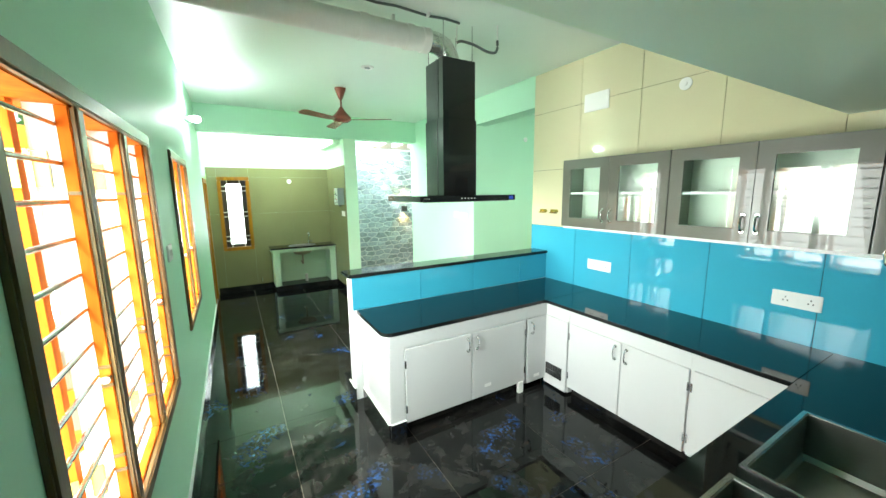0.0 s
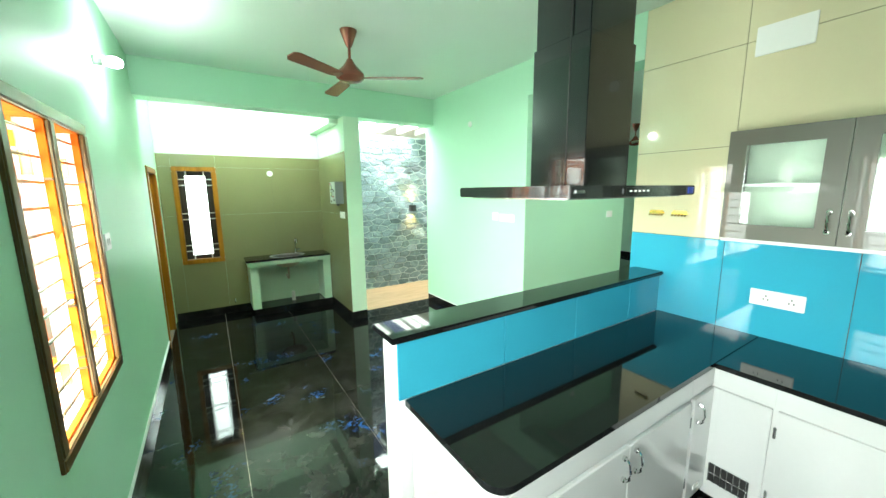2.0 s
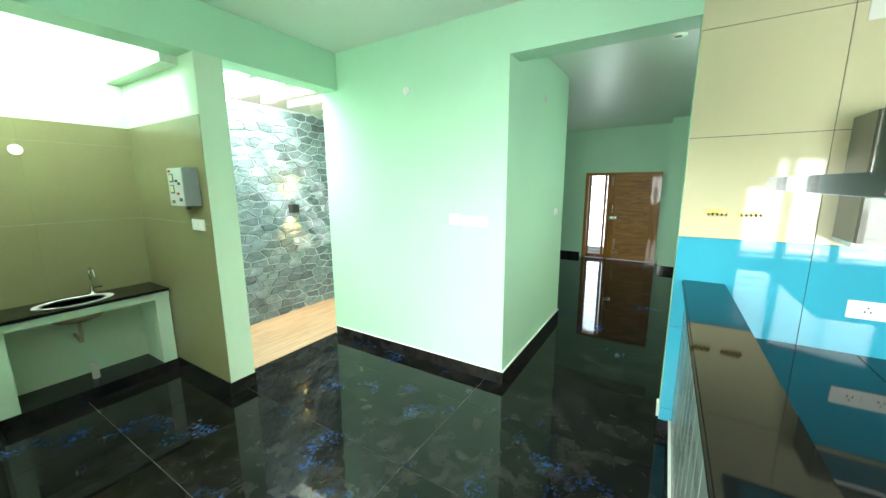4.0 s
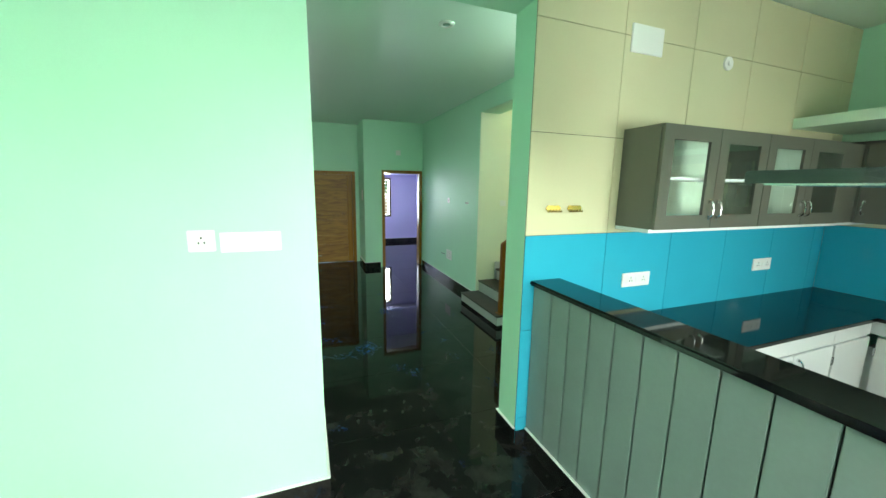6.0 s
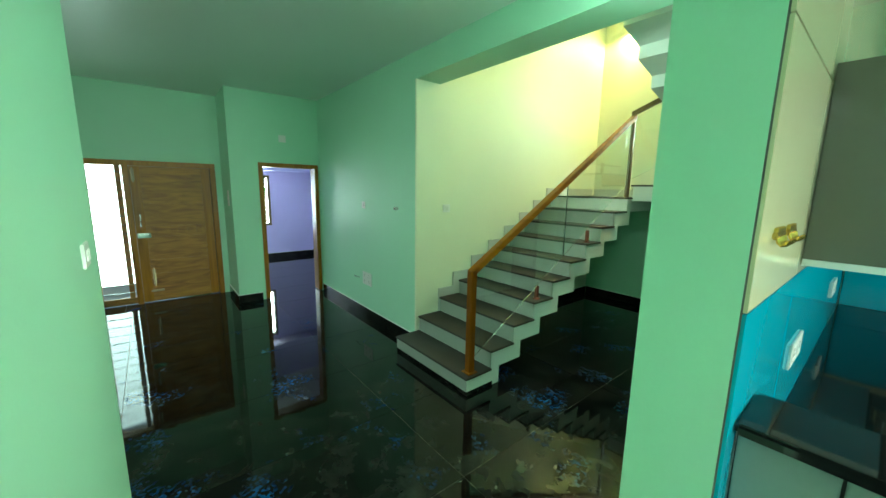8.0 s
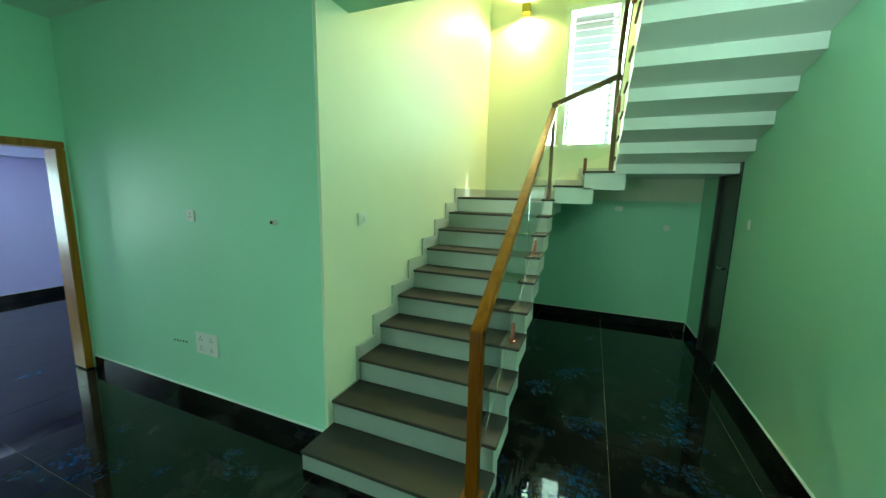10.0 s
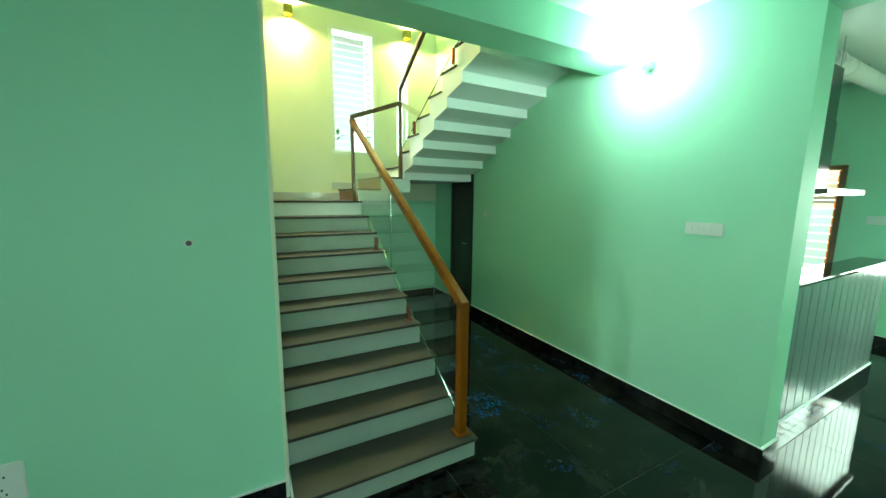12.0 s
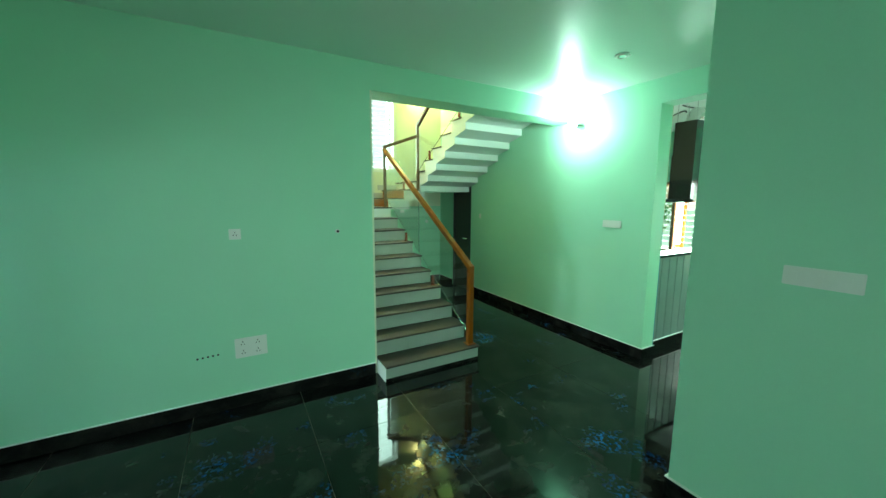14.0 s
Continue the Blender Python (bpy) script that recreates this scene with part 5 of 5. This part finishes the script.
# ---- courtyard ----
for k in range(8):
    x = 2.25 + k * 0.38
    sl = structure("trim", box(x, x + 0.07, 6.36, 7.75, 2.80, 2.90, bevel=0.003), WHITE, "white slat of the courtyard roof", "slat")
deck = tagged(new("floor_courtyard"), "light brown wood-look plank floor of the courtyard", "floor", kind="structure")
deck.location = (3.5, 6.9, 0)
rng = random.Random(4)
for r in range(8):
    y = 6.40 + r * 0.1375
    x = 2.062 - rng.random() * 0.5
    while x < 5.09:
        ln = 0.9 + rng.random() * 0.3
        a, b = max(x, 2.062), min(x + ln, 5.095)
        if b - a > 0.03:
            part("plank", box(a + 0.001, b - 0.001, y + 0.001, y + 0.1365, -0.006, 0.004), DECK, deck)
        x += ln

# ---- outside ----
structure("compound_wall", box(-4.2, -4.0, -6, 14, -0.3, 1.5), WHITE, "white plastered compound wall", "wall")
structure("compound_wall", box(-4.0, 14, -4.7, -4.5, -0.3, 1.6), WHITE, "white plastered compound wall", "wall")


house = thing("neighbour_house", (5.0, -8.5, -0.3), "white plastered two-storey house beyond the compound wall", "house")
part("wall", slab_mesh("y", -8.9, -7.9, 1.5, 8.6, -0.3, 6.4, [(3.0, 4.2, 0.8, 2.1), (6.0, 7.2, 0.8, 2.1), (6.9, 8.1, 3.9, 5.2)]), WHITE, house, "white plastered wall")
part("roof", box(1.2, 8.9, -9.1, -7.5, 6.4, 6.6, bevel=0.01), WHITE, house, "flat concrete roof slab")
for a, b, c, d in ((3.0, 4.2, 0.8, 2.1), (6.0, 7.2, 0.8, 2.1), (6.9, 8.1, 3.9, 5.2)):
    win = part("window", slab_mesh("y", -8.1, -8.0, a, b, c, d, [(a + 0.08, b - 0.08, c + 0.08, d - 0.08)]), BROWN, house, "brown window frame")
    part("pane", box(a + 0.08, b - 0.08, -8.06, -8.05, c + 0.08, d - 0.08), BLACK, win)


def tree(x, y, h, spread, seed, label):
    r = random.Random(seed)
    t = thing("tree", (x, y, -0.3), label, "tree")
    bm = bmesh.new()
    pts = [(x + 0.06 * math.sin(k), y + 0.05 * math.cos(1.7 * k), -0.3 + h * 0.6 * k / 6) for k in range(7)]
    for k in range(6):
        cyl(bm, pts[k], pts[k + 1], 0.11 - 0.012 * k, 10, 0.11 - 0.012 * (k + 1))
    ends = []
    for k in range(9):
        a, e = r.random() * 6.28, 0.3 + r.random() * 0.8
        p = Vector(pts[3 + k % 4])
        q = p + Vector((math.cos(a) * math.cos(e), math.sin(a) * math.cos(e), math.sin(e))) * spread * (0.6 + 0.5 * r.random())
        cyl(bm, p, q, 0.04, 6, 0.012)
        ends += [p.lerp(q, 0.55), q]
    part("trunk", bm, BARK, t)
    verts, faces = [], []
    for k in range(2600):
        c = r.choice(ends) + Vector((r.gauss(0, 0.3), r.gauss(0, 0.3), r.gauss(0, 0.25))) * spread * 0.6
        s = 0.05 + 0.05 * r.random()
        q = Euler((r.random() * 6, r.random() * 6, r.random() * 6)).to_matrix()
        i = len(verts)
        verts += [tuple(c + q @ Vector(v) * s) for v in ((-1, 0, 0), (0, -0.45, 0.1), (1, 0, 0), (0, 0.45, 0.1))]
        faces.append((i, i + 1, i + 2, i + 3))
    me = bpy.data.meshes.new("crown")
    me.from_pydata(verts, [], faces)
    me.materials.append(LEAF)
    o = new("crown", me)
    o.parent = t
    o.matrix_parent_inverse = Matrix.Translation(-t.location)


tree(5.6, -3.6, 4.6, 1.1, 3, "slender leafy green tree behind the staircase window")
tree(-2.8, -0.9, 4.2, 1.2, 5, "leafy green tree outside the kitchen windows")
tree(-3.2, 6.6, 4.6, 1.3, 8, "leafy green tree outside the dining window")
tree(14.5, 2.6, 4.0, 1.2, 9, "leafy green tree outside the bedroom window")

# ---- pieces ----
# wall tiles of the kitchen
structure("tile_bed", box(3.208, 3.2125, -0.165, 3.063, 0.0, 3.055), GROUT, "dark grout behind the wall tiles", "wall")
kt = tagged(new("tiling_kitchen"), "cream and blue glossy wall tiles with dark joints", "tiles", kind="structure")
kt.location = (3.2, 1.5, 0)
ys, zs = [3.065, 2.43, 1.82, 1.21, 0.60, -0.01, -0.168], [0.0, 0.19, 0.80, 1.41, 2.02, 2.63, 3.055]
g = 0.0018
for j in range(6):
    for i in range(6):
        part("tile", box(3.20, 3.208, ys[i + 1] + g, ys[i] - g, zs[j] + g, zs[j + 1] - g, bevel=0.001), BLUE if zs[j + 1] < 1.5 else CREAM, kt)
structure("tile_bed", box(0.96, 3.198, -0.1705, -0.162, 0.80, 2.13), GROUT, "dark grout behind the wall tiles", "wall")
bt = tagged(new("tiling_sink_wall"), "glossy blue wall tiles over the sink counter", "tiles", kind="structure")
bt.location = (2.0, -0.16, 0.8)
xs = [3.196, 2.59, 1.98, 1.37, 0.97]
for i in range(4):
    part("tile", box(xs[i + 1] + g, xs[i] - g, -0.162, -0.154, 0.817, 1.41 - g, bevel=0.001), BLUE, bt)
    part("tile", box(xs[i + 1] + g, xs[i] - g, -0.162, -0.154, 1.41 + g, 2.02 - g, bevel=0.001), CREAM, bt)

# olive dado of the niche
nd = tagged(new("dado_niche"), "olive glossy wall tiles in the wash niche", "tiles", kind="structure")
nd.location = (0.8, 7.44, 0)
xs, zs = [-0.198, -0.05, 0.45, 1.15, 1.8515], [0.0, 0.785, 1.45, 2.105, 2.27]
g = 0.0006
for i in range(4):
    for j in range(4):
        if not (i == 1 and j in (1, 2)):
            part("tile", box(xs[i] + g, xs[i + 1] - g, 7.438, 7.4495, zs[j] + g, zs[j + 1] - g), OLIVE, nd)
for a, b in ((6.132, 6.78), (6.78, 7.437)):
    for c, d in ((0.0, 0.785), (0.785, 1.45), (1.45, 2.27)):
        part("tile", box(1.85, 1.8535, a + g, b - g, c + g, d - g), OLIVE, nd)


# rubble stones of the courtyard wall
def rubble(x0, x1, z0, z1, y, parent):
    """Split stones of irregular outline, fitted like crazy paving, each with a broken, tilted face."""
    r = random.Random(11)
    flat = 2.1
    seeds = []
    dz, dx = 0.104, 0.188
    for k in range(int((z1 - z0) / dz) + 3):
        for i in range(int((x1 - x0) / dx) + 3):
            seeds.append((x0 + (i - 1 + 0.5 * (k % 2) + 0.6 * (r.random() - 0.5)) * dx, z0 + (k - 0.5 + 0.6 * (r.random() - 0.5)) * dz))
    for sx, sz in seeds:
        if not (x0 - 0.02 < sx < x1 + 0.02 and z0 - 0.02 < sz < z1 + 0.01):
            continue
        cell = [(sx - 0.3, sz - 0.2), (sx + 0.3, sz - 0.2), (sx + 0.3, sz + 0.2), (sx - 0.3, sz + 0.2)]
        joint = 0.003 + 0.003 * r.random()
        cuts = []
        for ox, oz in seeds:
            ux, uz = ox - sx, (oz - sz) * flat * flat
            if (ox, oz) != (sx, sz) and abs(ox - sx) < 0.65 and abs(oz - sz) < 0.4:
                n = math.hypot(ux, uz)
                cuts.append((ux / n, uz / n, (ux * (sx + ox) / 2 + uz * (sz + oz) / 2) / n - joint))
        cuts += [(-1, 0, -x0), (1, 0, x1), (0, -1, -z0)]
        for a, b, c in cuts:
            kept = []
            for k, p in enumerate(cell):
                q = cell[(k + 1) % len(cell)]
                dp, dq = a * p[0] + b * p[1] - c, a * q[0] + b * q[1] - c
                if dp <= 0:
                    kept.append(p)
                if (dp < 0 < dq) or (dq < 0 < dp):
                    t = dp / (dp - dq)
                    kept.append((p[0] + (q[0] - p[0]) * t, p[1] + (q[1] - p[1]) * t))
            cell = kept
            if len(cell) < 3:
                break
        if len(cell) < 3:
            continue
        cx, cz = sum(p[0] for p in cell) / len(cell), sum(p[1] for p in cell) / len(cell)
        pts = []
        for k, p in enumerate(cell):
            q = cell[(k + 1) % len(cell)]
            pts.append(p)
            if math.hypot(q[0] - p[0], q[1] - p[1]) > 0.05:
                w = 0.94 + 0.05 * r.random()
                mx, mz = (p[0] + q[0]) / 2, (p[1] + q[1]) / 2
                pts.append((cx + (mx - cx) * w, cz + (mz - cz) * w))
        depth, tx, tz = 0.006 + 0.009 * r.random(), 0.08 * (r.random() - 0.5), 0.16 * (r.random() - 0.5)
        bm = bmesh.new()
        back = [bm.verts.new((u, y + 0.004, v)) for u, v in pts]
        front = []
        for u, v in pts:
            u, v = cx + (u - cx) * 0.965, cz + (v - cz) * 0.94
            front.append(bm.verts.new((u, y - max(0.004, depth + tx * (u - cx) + tz * (v - cz) + 0.005 * (r.random() - 0.5)), v)))
        top = bm.verts.new((cx + 0.05 * (r.random() - 0.5), y - depth - 0.006 * r.random(), cz + 0.03 * (r.random() - 0.5)))
        m = len(pts)
        for i in range(m):
            bm.faces.new((back[i], back[(i + 1) % m], front[(i + 1) % m], front[i]))
            bm.faces.new((front[i], front[(i + 1) % m], top))
        part("stone", bm, STONE, parent)


sw = tagged(new("cladding_courtyard"), "grey-blue split rubble stones with pale joints", "stones", kind="structure")
sw.location = (3.4, 7.5, 0)
rubble(2.08, 4.36, 0.0, 2.72, 7.50, sw)

# polished floor tiles
TX, TY = 0.805, 1.60
ft = tagged(new("tiling_floor"), "large polished black floor tiles with blue crystal flecks", "tiles", kind="structure")
ft.location = (3.0, 3.0, 0)
shared = {}


def floor_tile(x0, x1, y0, y1):
    key = (round(x1 - x0, 3), round(y1 - y0, 3))
    if key not in shared:
        w, d = (x1 - x0) / 2 - 0.0015, (y1 - y0) / 2 - 0.0015
        bm = box(-w, w, -d, d, -0.0085, 0.0, bevel=0.0006)
        shared[key] = bpy.data.meshes.new("tile")
        bm.to_mesh(shared[key])
        bm.free()
        shared[key].materials.append(FLOORTILE)
    o = new("tile", shared[key])
    o.parent = ft
    o.matrix_parent_inverse = Matrix.Translation(-ft.location)
    o.location = ((x0 + x1) / 2, (y0 + y1) / 2, 0)


def lay(rx0, rx1, ry0, ry1, ax, ay):
    i = math.floor((rx0 - ax) / TX)
    while ax + i * TX < rx1 - 0.01:
        j = math.floor((ry0 - ay) / TY)
        while ay + j * TY < ry1 - 0.01:
            x0, x1 = max(rx0, ax + i * TX), min(rx1, ax + (i + 1) * TX)
            y0, y1 = max(ry0, ay + j * TY), min(ry1, ay + (j + 1) * TY)
            if x1 - x0 > 0.01 and y1 - y0 > 0.01:
                floor_tile(x0, x1, y0, y1)
            j += 1
        i += 1


lay(-0.20, 3.595, -1.60, 6.40, 0.375, 1.22)
lay(-0.20, 2.062, 6.40, 7.45, 0.375, 6.02)
lay(3.595, 9.23, -1.50, 9.20, 3.595, 1.17)
lay(9.23, 12.10, -0.80, 3.02, 9.23, 1.26)
lay(9.23, 9.60, 3.02, 9.20, 9.23, 1.26)

# glass panes let daylight through
for o in bpy.data.objects:
    if o.type == "MESH" and o.data.materials and o.data.materials[0] == GLASS:
        o.visible_shadow = False
